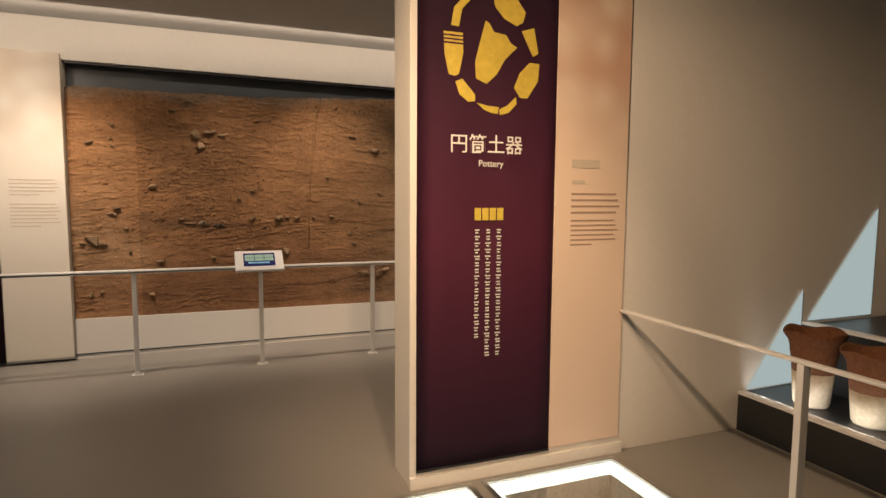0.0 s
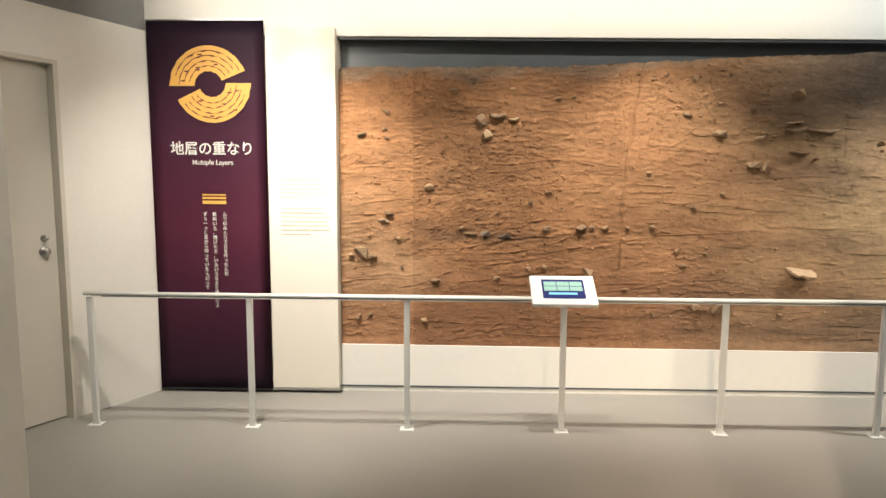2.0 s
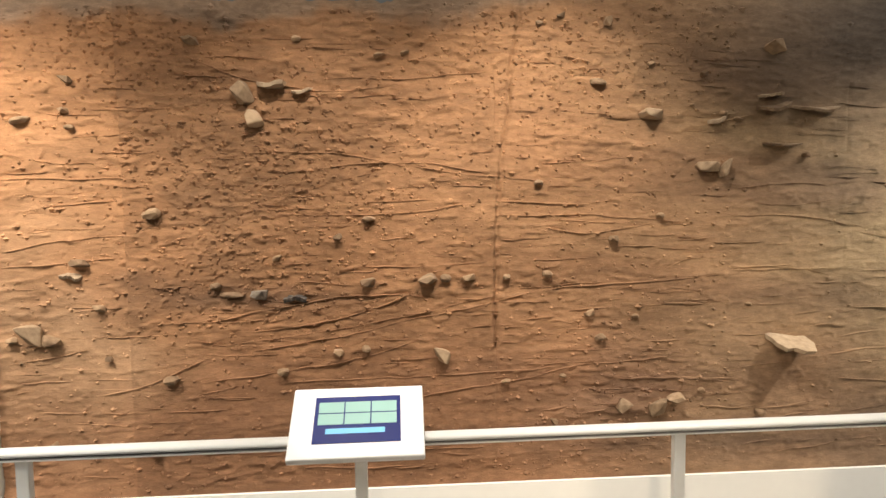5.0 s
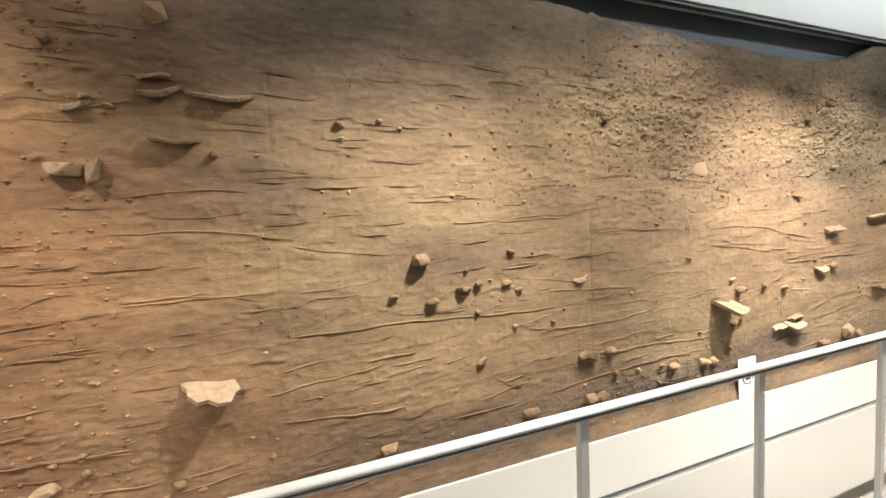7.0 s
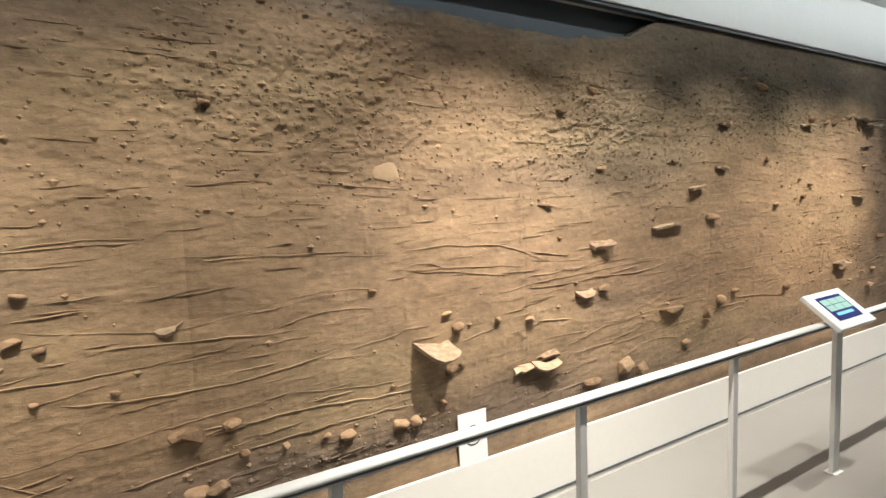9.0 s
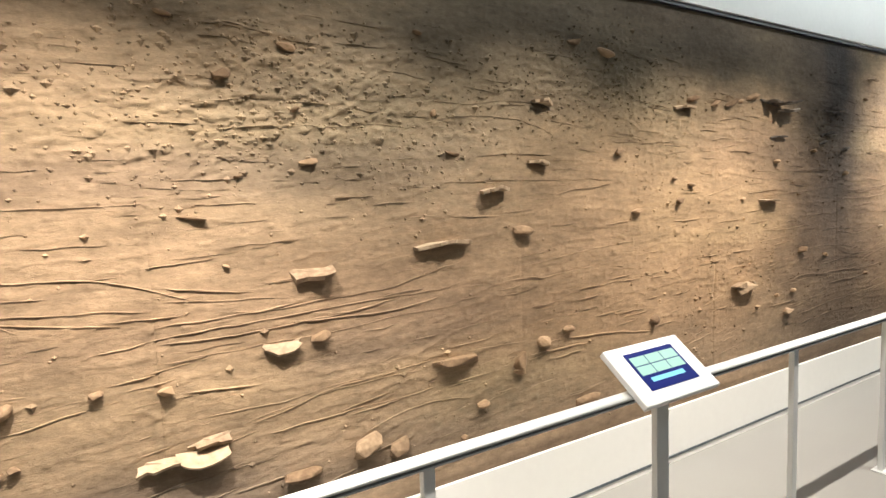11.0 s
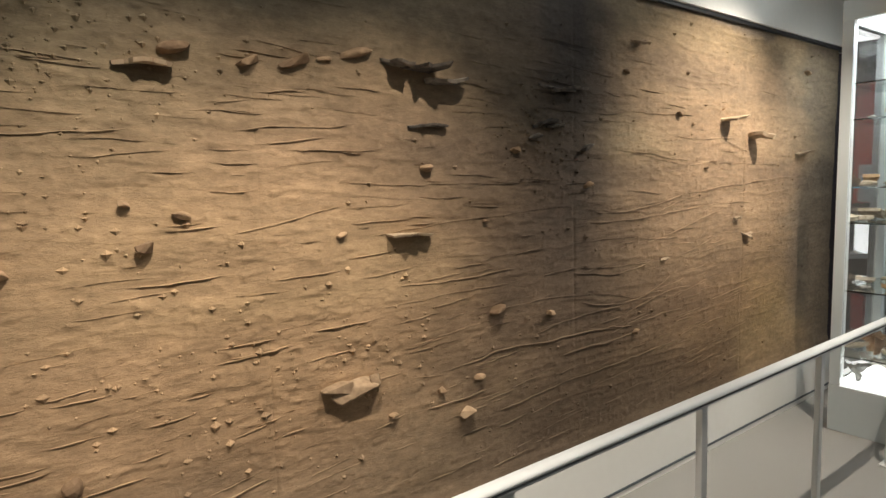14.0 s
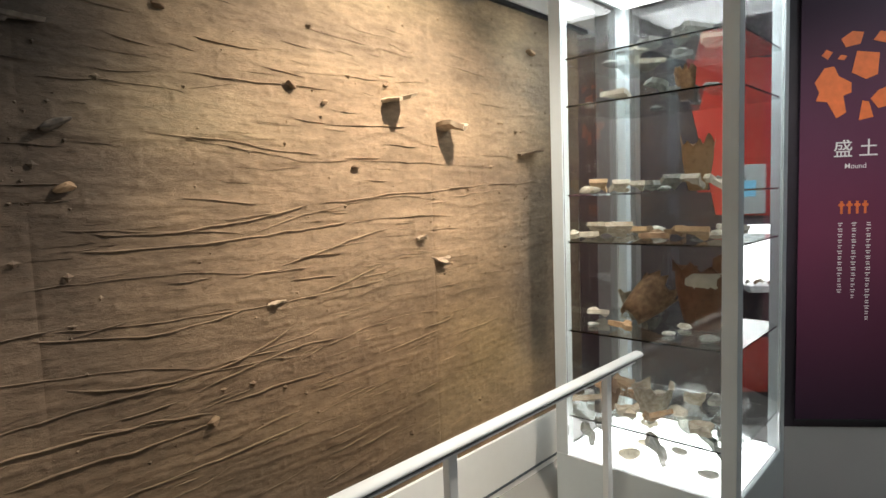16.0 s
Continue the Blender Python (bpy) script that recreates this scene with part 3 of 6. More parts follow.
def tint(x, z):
    """Base colours of the layers, with patches darkened where lamplight is too strong."""
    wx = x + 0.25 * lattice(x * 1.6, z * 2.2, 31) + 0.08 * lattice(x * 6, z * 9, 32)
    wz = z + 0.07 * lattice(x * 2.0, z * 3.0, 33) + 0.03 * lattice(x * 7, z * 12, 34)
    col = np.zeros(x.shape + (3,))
    col[:] = (0.285, 0.197, 0.118)

    def lay(rgb, amount):
        a = np.clip(amount, 0, 1)[..., None]
        col[:] = col * (1 - a) + np.array(rgb) * a

    band = z - 0.12 * np.sin(x * 0.7 + 1.0) + 0.05 * lattice(x * 0.9, z * 1.1, 37)
    lay((0.335, 0.245, 0.140), 0.85 * np.clip(lattice(x * 0.7, band * 3.2, 38) * 1.6, 0, 1))
    lay((0.170, 0.118, 0.078), 0.85 * np.clip(lattice(x * 0.9, band * 4.0, 39) * 1.7 - 0.1, 0, 1))
    lay((0.255, 0.162, 0.098), 0.6 * np.clip(lattice(x * 0.8, z * 1.6, 40) * 1.6, 0, 1))
    lay((0.300, 0.146, 0.068), 0.88 / (1 + np.exp((wx - 2.9) * 2.5)))
    lay((0.194, 0.099, 0.057), 0.8 * (1 / (1 + np.exp((wx - 3.0) * 2.5))) / (1 + np.exp((wz - 0.95) * 9)))
    lay((0.145, 0.089, 0.054), 0.42 * blob(wx, wz, 1.15, 1.75, 0.5, 0.7))
    lay((0.341, 0.232, 0.143), 0.6 * blob(wx, wz, 0.25, 1.1, 0.25, 0.5))
    lay((0.087, 0.056, 0.040), 0.7 * blob(wx, wz, 1.05, 1.20, 0.55, 0.07))
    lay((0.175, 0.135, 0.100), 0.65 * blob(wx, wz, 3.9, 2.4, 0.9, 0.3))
    lay((0.211, 0.150, 0.097), 0.5 * blob(wx, wz, 5.9, 1.6, 0.55, 0.7))
    lay((0.124, 0.097, 0.079), 0.75 * blob(wz, wx, 0.53, 6.0, 0.11, 2.2))
    lay((0.189, 0.138, 0.092), 0.55 * blob(wx, wz, 4.9, 0.55, 0.6, 0.12))
    lay((0.183, 0.149, 0.101), 0.6 * blob(wx, wz, 7.7, 2.0, 0.8, 0.6))
    lay((0.220, 0.197, 0.115), 0.5 * blob(wx, wz, 9.2, 2.15, 0.8, 0.3))
    lay((0.183, 0.153, 0.105), 0.5 * blob(wx, wz, 10.2, 2.4, 0.9, 0.2))
    lay((0.197, 0.164, 0.121), 0.45 * blob(wx, wz, 9.9, 0.6, 1.2, 0.2))
    # burnt earth, with the light's fall-off between two spots painted in
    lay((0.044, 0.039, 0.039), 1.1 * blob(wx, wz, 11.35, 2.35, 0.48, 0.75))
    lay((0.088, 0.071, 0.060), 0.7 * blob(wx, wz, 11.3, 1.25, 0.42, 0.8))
    # low patch painted darker to take down the brightness at the foot
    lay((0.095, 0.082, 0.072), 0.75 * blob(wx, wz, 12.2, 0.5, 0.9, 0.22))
    lay((0.290, 0.202, 0.082), 0.55 * blob(wx, wz, 13.4, 0.75, 0.5, 0.35))
    # far end gets little light; that dimness is put into the colour
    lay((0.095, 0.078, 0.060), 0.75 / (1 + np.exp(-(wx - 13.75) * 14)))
    lay((0.212, 0.168, 0.129), 0.8 / (1 + np.exp(-(wz - soil_top(x) + 0.035) * 90)))
    # upper patches painted darker to hold back the spots' strong light there
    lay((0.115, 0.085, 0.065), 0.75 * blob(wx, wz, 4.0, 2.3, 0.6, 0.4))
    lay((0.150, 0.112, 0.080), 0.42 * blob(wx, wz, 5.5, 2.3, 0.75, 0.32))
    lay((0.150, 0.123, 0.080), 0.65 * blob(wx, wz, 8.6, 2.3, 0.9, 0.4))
    # same gap between the spots, its dimness painted on down to the foot
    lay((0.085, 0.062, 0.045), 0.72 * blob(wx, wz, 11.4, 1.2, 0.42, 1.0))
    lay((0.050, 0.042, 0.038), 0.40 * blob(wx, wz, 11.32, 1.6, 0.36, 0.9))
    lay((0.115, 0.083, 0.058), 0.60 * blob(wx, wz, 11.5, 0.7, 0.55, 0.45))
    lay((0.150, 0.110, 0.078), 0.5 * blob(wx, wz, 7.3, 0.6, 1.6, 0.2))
    # low patches painted darker where the lamps shine too strongly
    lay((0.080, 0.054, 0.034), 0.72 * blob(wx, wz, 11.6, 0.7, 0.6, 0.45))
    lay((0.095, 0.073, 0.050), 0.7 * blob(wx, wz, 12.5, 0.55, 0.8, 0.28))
    lay((0.340, 0.205, 0.105), 0.40 * blob(wx, wz, 9.9, 1.2, 1.1, 0.8))
    lay((0.190, 0.108, 0.050), 0.55 * blob(wx, wz, 12.6, 0.7, 0.8, 0.45))
    # upper edge painted darker once more against too much lamplight
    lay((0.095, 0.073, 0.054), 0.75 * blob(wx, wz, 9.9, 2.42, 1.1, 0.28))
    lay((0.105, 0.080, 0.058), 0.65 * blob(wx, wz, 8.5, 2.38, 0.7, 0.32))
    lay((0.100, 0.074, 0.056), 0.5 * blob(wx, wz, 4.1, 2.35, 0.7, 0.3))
    lay((0.300, 0.150, 0.066), 0.18 / (1 + np.exp((wx - 2.9) * 3)))
    lay((0.175, 0.105, 0.070), 0.6 * blob(wx, wz, 2.75, 0.75, 0.55, 0.22))
    fine = 1 + 0.10 * lattice(x * 2.2, z * 14, 35) + 0.08 * lattice(x * 9, z * 22, 36)
    fine = fine * np.array(PANEL_TONE)[np.searchsorted(JOINTS, x)]
    return col * fine[..., None]


soil = thing("wall_soil", 0, 0, 0, "tall peeled section of brown earth layers", "soil wall", kind="structure")
ROWS = 330
edges = (0.0,) + JOINTS + (14.3,)
for x0, x1 in zip(edges, edges[1:]):
    nx = max(int((x1 - x0) / 0.0065), 8)
    gx, gv = np.meshgrid(np.linspace(x0, x1, nx), np.linspace(0, 1, ROWS))
    gz = 0.30 + gv * (soil_top(gx) - 0.30)
    gy = -relief(gx, gz)
    verts = np.stack((gx, gy, gz), -1).reshape(-1, 3)
    idx = np.arange(ROWS * nx).reshape(ROWS, nx)
    quads = np.stack((idx[:-1, :-1], idx[:-1, 1:], idx[1:, 1:], idx[1:, :-1]), -1).reshape(-1, 4)
    # a rim that gives the panel its thickness
    rim = np.concatenate((idx[0], idx[1:, -1], idx[-1, -2::-1], idx[-2:0:-1, 0]))
    front, back = verts[rim].copy(), verts[rim].copy()
    back[:, 1] = 0.08
    k = len(verts) + np.arange(len(rim))
    q = k + len(rim)
    sides = np.stack((k, q, np.roll(q, -1), np.roll(k, -1)), -1)
    allv, allq = np.concatenate((verts, front, back)), np.concatenate((quads, sides))
    me = bpy.data.meshes.new("soil_panel")
    me.vertices.add(len(allv))
    me.vertices.foreach_set("co", allv.ravel())
    me.loops.add(len(allq) * 4)
    me.loops.foreach_set("vertex_index", allq.ravel().astype(np.int32))
    me.polygons.add(len(allq))
    me.polygons.foreach_set("loop_start", np.arange(len(allq), dtype=np.int32) * 4)
    me.polygons.foreach_set("loop_total", np.full(len(allq), 4, dtype=np.int32))
    me.polygons.foreach_set("use_smooth", np.arange(len(allq)) < len(quads))
    me.update(calc_edges=True)
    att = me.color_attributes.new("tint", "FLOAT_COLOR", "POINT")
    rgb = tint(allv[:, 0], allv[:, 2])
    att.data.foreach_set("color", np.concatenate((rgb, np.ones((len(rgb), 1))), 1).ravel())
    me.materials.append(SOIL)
    ob = new("soil_panel", me)
    ob.parent = soil


def depth_at(x, z):
    return float(relief(np.array([x]), np.array([z]))[0])


RND = random.Random(7)


def stone_shape(kind, seed):
    """A unit stone: rounded pebble, angular block or flat curved sherd."""
    rnd = random.Random(seed)
    bm = bmesh.new()
    if kind == "pebble":
        bmesh.ops.create_icosphere(bm, subdivisions=2, radius=0.5)
        cuts = [Vector((rnd.gauss(0, 1), rnd.gauss(0, 1), rnd.gauss(0, 1))).normalized() for _ in range(6)]
        for v in bm.verts:
            for c in cuts:
                over = v.co.dot(c) - 0.36
                if over > 0:
                    v.co -= c * over * 0.85
            v.co *= rnd.uniform(0.96, 1.05)
    elif kind == "block":
        for _ in range(18):
            p = Vector((rnd.uniform(-1, 1), rnd.uniform(-1, 1), rnd.uniform(-1, 1)))
            p = p / max(abs(p.x), abs(p.y), abs(p.z)) * rnd.uniform(0.38, 0.5)
            bm.verts.new(p)
        bmesh.ops.convex_hull(bm, input=bm.verts[:])
        bmesh.ops.bevel(bm, geom=bm.edges[:], offset=0.03, segments=1, affect="EDGES")
    else:
        # plan outline, flat, one side sunk into the wall; z is its thickness
        n = 11
        top, bot = [], []
        bend, point = rnd.uniform(-0.35, 0.35), rnd.choice((0.55, 0.8, 1.5, 2.2))
        for i in range(n):
            a = math.pi * i / (n - 1)
            r = rnd.uniform(0.70, 1.12)
            x, y = 0.5 * math.cos(a) * min(r, 1.0), -max(math.sin(a), 0.0) ** point * r
            x += rnd.uniform(-0.03, 0.03)
            zz = 2.2 * bend * (x * x * 4 - 0.5) + 0.7 * math.sin(6 * x + seed) + 0.25 * y * rnd.uniform(0.6, 1.2)
            top.append(bm.verts.new((x, y, zz + 0.5)))
            bot.append(bm.verts.new((x * 0.95, y * 0.94, zz - 0.5)))
        for ring, zz in ((top, 0.5), (bot, -0.5)):
            ring.append(bm.verts.new((-0.5, 0.35, zz)))
            ring.append(bm.verts.new((0.5, 0.35, zz)))
        ct, cb = bm.verts.new((0, -0.4, 0.5 - 0.1)), bm.verts.new((0, -0.4, -0.5 - 0.1))
        m = len(top)
        for i in range(m):
            j = (i + 1) % m
            bm.faces.new((top[i], top[j], bot[j], bot[i]))
            bm.faces.new((ct, top[j], top[i]))
            bm.faces.new((cb, bot[i], bot[j]))
        bmesh.ops.recalc_face_normals(bm, faces=bm.faces[:])
    me = bpy.data.meshes.new(kind)
    bm.to_mesh(me)
    bm.free()
    return me


SHAPES = {}


def shape(kind, mat, i):
    key = (kind, mat.name, i)
    if key not in SHAPES:
        me = stone_shape(kind, 100 + i * 13 + len(kind))
        me.materials.append(mat)
        SHAPES[key] = me
    return SHAPES[key]


def stone(x, z, w, h, d, mat):
    """A stone or sherd that sticks out of the earth: place, width, height, how far it stands out."""
    y = -depth_at(x, z)
    i = RND.randrange(9)
    if mat is SHERD or (mat is CHAR and w > 0.1):
        ob = new("buried_sherd", shape("sherd", mat, i))
        t = min(max(h * 0.35, 0.008), 0.020)
        droop = RND.uniform(16, 32) if z < 1.35 else RND.uniform(-6, 8)
        d = d * 1.15 if d > 0.125 else d * (0.9 if z > 1.3 else 0.62)
        z += 0.004
        ob.matrix_world = pose(x, y + 0.006, z, droop, RND.uniform(-9, 9), RND.uniform(-10, 10)) @ Matrix.Diagonal((w, d, t, 1))
    else:
        kind = "block" if mat is BLOCK or (mat is not PALE and RND.random() < 0.55) else "pebble"
        if mat is PALE:
            ob = new("buried_stone", shape("pebble", mat, i))
            ob.matrix_world = pose(x, y - 0.002, z) @ Matrix.Diagonal((w, 0.012, h, 1))
            ob.parent = soil
            return ob
        ob = new("buried_stone", shape(kind, mat, i))
        ob.matrix_world = pose(x, y - d * 0.22, z, RND.uniform(-8, 8), RND.uniform(-20, 20), RND.uniform(-20, 20)) @ Matrix.Diagonal((w * 1.05, d * 1.25, h * 1.1, 1))
    ob.parent = soil
    return ob


def seam_line(*xz):
    """A thin ridge of harder earth that follows a layer."""
    px, pz = np.array(xz[0::2]), np.array(xz[1::2])
    rnd = RND.uniform(0, 100)
    n = max(int((px[-1] - px[0]) / 0.016), 8)
    xs = np.linspace(px[0], px[-1], n)
    if len(px) == 3:
        k = np.polyfit(px, pz, 2) if abs((px[1] - px[0]) / (px[2] - px[0]) - 0.5) < 0.3 else None
        zs = np.polyval(k, xs) if k is not None else np.interp(xs, px, pz)
    else:
        zs = np.interp(xs, px, pz)
    off = xs * 0 + rnd
    zs = zs + 0.010 * lattice(xs * 4, off, 41) + 0.004 * lattice(xs * 14, off, 42)
    ys = -relief(xs, zs)
    size = RND.uniform(0.0014, 0.0029)
    r = size * np.clip(np.minimum(np.arange(n), np.arange(n)[::-1]) / 4, 0.25, 1) * (1 + 0.30 * lattice(xs * 9, off, 43))
    verts, faces = [], []
    # a rounded cord that overhangs a little at its underside
    ring = ((0.003, 1.1, 0), (0.0, 1.0, 1.1), (0.0, 0.2, 2.1), (0.0, -0.7, 1.8), (0.003, -0.6, 0))
    for i in range(n):
        x, y, z, q = float(xs[i]), float(ys[i]), float(zs[i]), float(r[i])
        verts += [(x, y + back - q * out, z + q * up) for back, up, out in ring]
        if i:
            for k in range(4):
                a = 5 * i - 5 + k
                faces.append((a, a + 1, a + 6, a + 5))
    me = bpy.data.meshes.new("layer_ridge")
    me.from_pydata(verts, [], faces)
    att = me.color_attributes.new("tint", "FLOAT_COLOR", "POINT")
    rgb = np.repeat(tint(xs, zs), 5, 0) * 1.08
    att.data.foreach_set("color", np.concatenate((rgb, np.ones((len(rgb), 1))), 1).ravel())
    me.materials.append(SOIL)
    me.polygons.foreach_set("use_smooth", np.ones(len(faces), dtype=bool))
    ob = new("layer_ridge", me)
    ob.parent = soil
    return ob


# stones and sherds, from the start of the walk to its end
stone(0.17, 1.97, 0.077, 0.034, 0.046, PEBBLE)
stone(0.36, 2.13, 0.056, 0.027, 0.039, PEBBLE)
stone(0.34, 2.01, 0.035, 0.027, 0.032, PEBBLE)
stone(0.36, 1.94, 0.042, 0.024, 0.035, PEBBLE)
stone(0.86, 2.29, 0.061, 0.034, 0.046, PEBBLE)
stone(1.06, 2.08, 0.075, 0.101, 0.065, BLOCK)
stone(1.19, 2.10, 0.136, 0.047, 0.081, SHERD)
stone(1.31, 2.08, 0.101, 0.027, 0.061, SHERD)
stone(1.11, 1.97, 0.089, 0.074, 0.065, BLOCK)
stone(0.67, 1.58, 0.076, 0.048, 0.061, PEBBLE)
stone(0.37, 1.38, 0.077, 0.035, 0.047, PEBBLE)
stone(0.33, 1.33, 0.092, 0.042, 0.055, SHERD)
stone(0.44, 1.19, 0.053, 0.032, 0.043, PEBBLE)
stone(0.16, 1.08, 0.121, 0.085, 0.065, BLOCK)
stone(0.24, 1.06, 0.078, 0.050, 0.063, PEBBLE)
stone(0.08, 1.06, 0.050, 0.028, 0.040, PEBBLE)
stone(0.99, 1.23, 0.104, 0.024, 0.035, PEBBLE)
stone(1.10, 1.23, 0.069, 0.042, 0.050, CHAR)
stone(1.25, 1.21, 0.103, 0.049, 0.050, CHAR)
stone(0.92, 1.27, 0.049, 0.028, 0.039, PEBBLE)
stone(1.56, 1.27, 0.068, 0.041, 0.054, PEBBLE)
stone(1.82, 1.28, 0.088, 0.048, 0.065, BLOCK)
stone(1.90, 1.28, 0.047, 0.041, 0.041, PEBBLE)
stone(2.00, 1.28, 0.060, 0.034, 0.046, PEBBLE)
stone(2.17, 1.28, 0.040, 0.024, 0.035, PEBBLE)
stone(2.35, 1.29, 0.046, 0.034, 0.041, PEBBLE)
stone(1.57, 1.54, 0.054, 0.034, 0.046, PEBBLE)
stone(1.44, 1.47, 0.041, 0.027, 0.037, PEBBLE)
stone(1.18, 1.38, 0.034, 0.031, 0.032, PEBBLE)
stone(1.63, 2.23, 0.047, 0.023, 0.034, PEBBLE)
stone(1.74, 2.24, 0.040, 0.020, 0.030, PEBBLE)
stone(1.29, 2.30, 0.040, 0.027, 0.036, PEBBLE)
stone(2.41, 2.40, 0.039, 0.020, 0.030, PEBBLE)
stone(2.32, 2.37, 0.033, 0.020, 0.030, PEBBLE)
stone(2.62, 2.38, 0.039, 0.046, 0.035, PEBBLE)
stone(2.57, 2.12, 0.078, 0.030, 0.041, PEBBLE)
stone(2.31, 1.69, 0.040, 0.027, 0.036, PEBBLE)
stone(2.65, 1.44, 0.046, 0.030, 0.040, PEBBLE)
stone(1.55, 0.98, 0.041, 0.028, 0.037, PEBBLE)
stone(1.43, 0.97, 0.048, 0.028, 0.039, PEBBLE)
stone(1.19, 0.89, 0.048, 0.035, 0.042, PEBBLE)
stone(0.72, 0.87, 0.063, 0.042, 0.052, PEBBLE)
stone(0.47, 0.97, 0.035, 0.025, 0.033, PEBBLE)
stone(2.16, 0.81, 0.040, 0.024, 0.035, PEBBLE)
stone(0.64, 0.56, 0.057, 0.036, 0.048, PEBBLE)
stone(0.13, 0.58, 0.050, 0.043, 0.043, PEBBLE)
stone(0.22, 0.60, 0.036, 0.036, 0.033, PEBBLE)
stone(2.54, 1.11, 0.046, 0.034, 0.040, PEBBLE)
stone(2.75, 1.09, 0.033, 0.020, 0.031, PEBBLE)
stone(2.59, 1.00, 0.053, 0.027, 0.039, PEBBLE)
stone(2.81, 1.98, 0.105, 0.050, 0.065, BLOCK)
stone(3.12, 1.95, 0.119, 0.042, 0.071, SHERD)
stone(3.14, 1.99, 0.035, 0.019, 0.029, PEBBLE)
stone(3.21, 1.96, 0.040, 0.019, 0.029, PEBBLE)
stone(4.32, 2.38, 0.034, 0.019, 0.030, PEBBLE)
stone(3.07, 1.75, 0.109, 0.056, 0.065, BLOCK)
stone(3.15, 1.74, 0.045, 0.094, 0.065, BLOCK)
stone(3.35, 2.06, 0.142, 0.028, 0.085, SHERD)
stone(3.37, 2.01, 0.179, 0.038, 0.085, SHERD)
stone(3.57, 2.00, 0.261, 0.033, 0.085, SHERD)
stone(3.41, 1.84, 0.206, 0.021, 0.085, SHERD)
stone(3.53, 1.80, 0.037, 0.024, 0.034, PEBBLE)
stone(4.00, 1.92, 0.050, 0.025, 0.035, PEBBLE)
stone(2.81, 2.20, 0.038, 0.018, 0.028, PEBBLE)
stone(3.05, 2.16, 0.039, 0.027, 0.035, PEBBLE)
stone(3.37, 2.27, 0.086, 0.055, 0.068, PEBBLE)
stone(3.46, 0.97, 0.234, 0.086, 0.140, SHERD)
stone(2.69, 0.69, 0.103, 0.049, 0.065, BLOCK)
stone(2.85, 0.67, 0.075, 0.094, 0.065, BLOCK)
stone(2.94, 0.71, 0.091, 0.040, 0.065, BLOCK)
stone(3.34, 0.63, 0.048, 0.031, 0.041, PEBBLE)
stone(3.06, 0.74, 0.031, 0.025, 0.029, PEBBLE)
stone(1.88, 0.94, 0.092, 0.055, 0.065, BLOCK)
stone(2.38, 0.62, 0.043, 0.024, 0.035, PEBBLE)
stone(2.42, 0.83, 0.033, 0.019, 0.029, PEBBLE)
stone(2.86, 1.54, 0.039, 0.028, 0.035, PEBBLE)
stone(3.28, 1.13, 0.026, 0.017, 0.026, PEBBLE)
stone(4.33, 1.36, 0.107, 0.048, 0.065, BLOCK)
stone(4.38, 1.17, 0.071, 0.034, 0.047, PEBBLE)
stone(4.20, 1.21, 0.041, 0.024, 0.035, PEBBLE)
stone(4.54, 1.21, 0.081, 0.030, 0.042, PEBBLE)
stone(4.62, 1.23, 0.048, 0.026, 0.037, PEBBLE)
stone(4.77, 1.22, 0.063, 0.026, 0.037, PEBBLE)
stone(4.84, 1.18, 0.045, 0.021, 0.032, PEBBLE)
stone(5.22, 1.19, 0.124, 0.040, 0.074, SHERD)
stone(4.80, 1.36, 0.057, 0.021, 0.031, PEBBLE)
stone(4.17, 1.94, 0.030, 0.018, 0.028, PEBBLE)
stone(4.56, 1.30, 0.029, 0.020, 0.028, PEBBLE)
stone(6.11, 1.73, 0.141, 0.095, 0.012, PALE)
stone(5.27, 0.57, 0.098, 0.047, 0.061, PEBBLE)
stone(4.88, 0.58, 0.093, 0.039, 0.051, PEBBLE)
stone(4.62, 0.87, 0.054, 0.026, 0.037, PEBBLE)
stone(5.41, 0.80, 0.070, 0.042, 0.055, PEBBLE)
stone(5.22, 0.80, 0.059, 0.035, 0.047, PEBBLE)
stone(4.15, 0.57, 0.077, 0.039, 0.052, PEBBLE)
stone(4.81, 1.01, 0.032, 0.016, 0.026, PEBBLE)
stone(4.61, 1.10, 0.036, 0.015, 0.025, PEBBLE)
stone(6.97, 2.22, 0.059, 0.021, 0.031, PEBBLE)
stone(5.39, 1.99, 0.053, 0.024, 0.065, BLOCK)
stone(6.31, 0.94, 0.217, 0.089, 0.130, SHERD)
stone(6.45, 1.01, 0.064, 0.043, 0.052, PEBBLE)
stone(6.40, 0.81, 0.075, 0.027, 0.038, PEBBLE)
stone(6.46, 0.83, 0.045, 0.022, 0.032, PEBBLE)
stone(6.86, 0.74, 0.203, 0.047, 0.085, SHERD)
stone(7.02, 0.78, 0.159, 0.048, 0.085, SHERD)
stone(7.29, 1.07, 0.173, 0.037, 0.085, SHERD)
stone(7.44, 1.08, 0.082, 0.032, 0.044, PEBBLE)
stone(7.42, 1.33, 0.224, 0.056, 0.085, SHERD)
stone(8.00, 1.39, 0.291, 0.041, 0.085, SHERD)
stone(8.43, 1.42, 0.122, 0.044, 0.057, PEBBLE)
stone(8.05, 0.87, 0.244, 0.049, 0.063, PEBBLE)
stone(8.41, 0.80, 0.074, 0.082, 0.060, PEBBLE)
stone(8.56, 0.87, 0.077, 0.053, 0.062, PEBBLE)
stone(8.72, 0.91, 0.067, 0.031, 0.043, PEBBLE)
stone(8.19, 0.64, 0.082, 0.037, 0.049, PEBBLE)
stone(6.02, 1.23, 0.037, 0.019, 0.030, PEBBLE)
stone(5.87, 0.64, 0.091, 0.039, 0.052, PEBBLE)
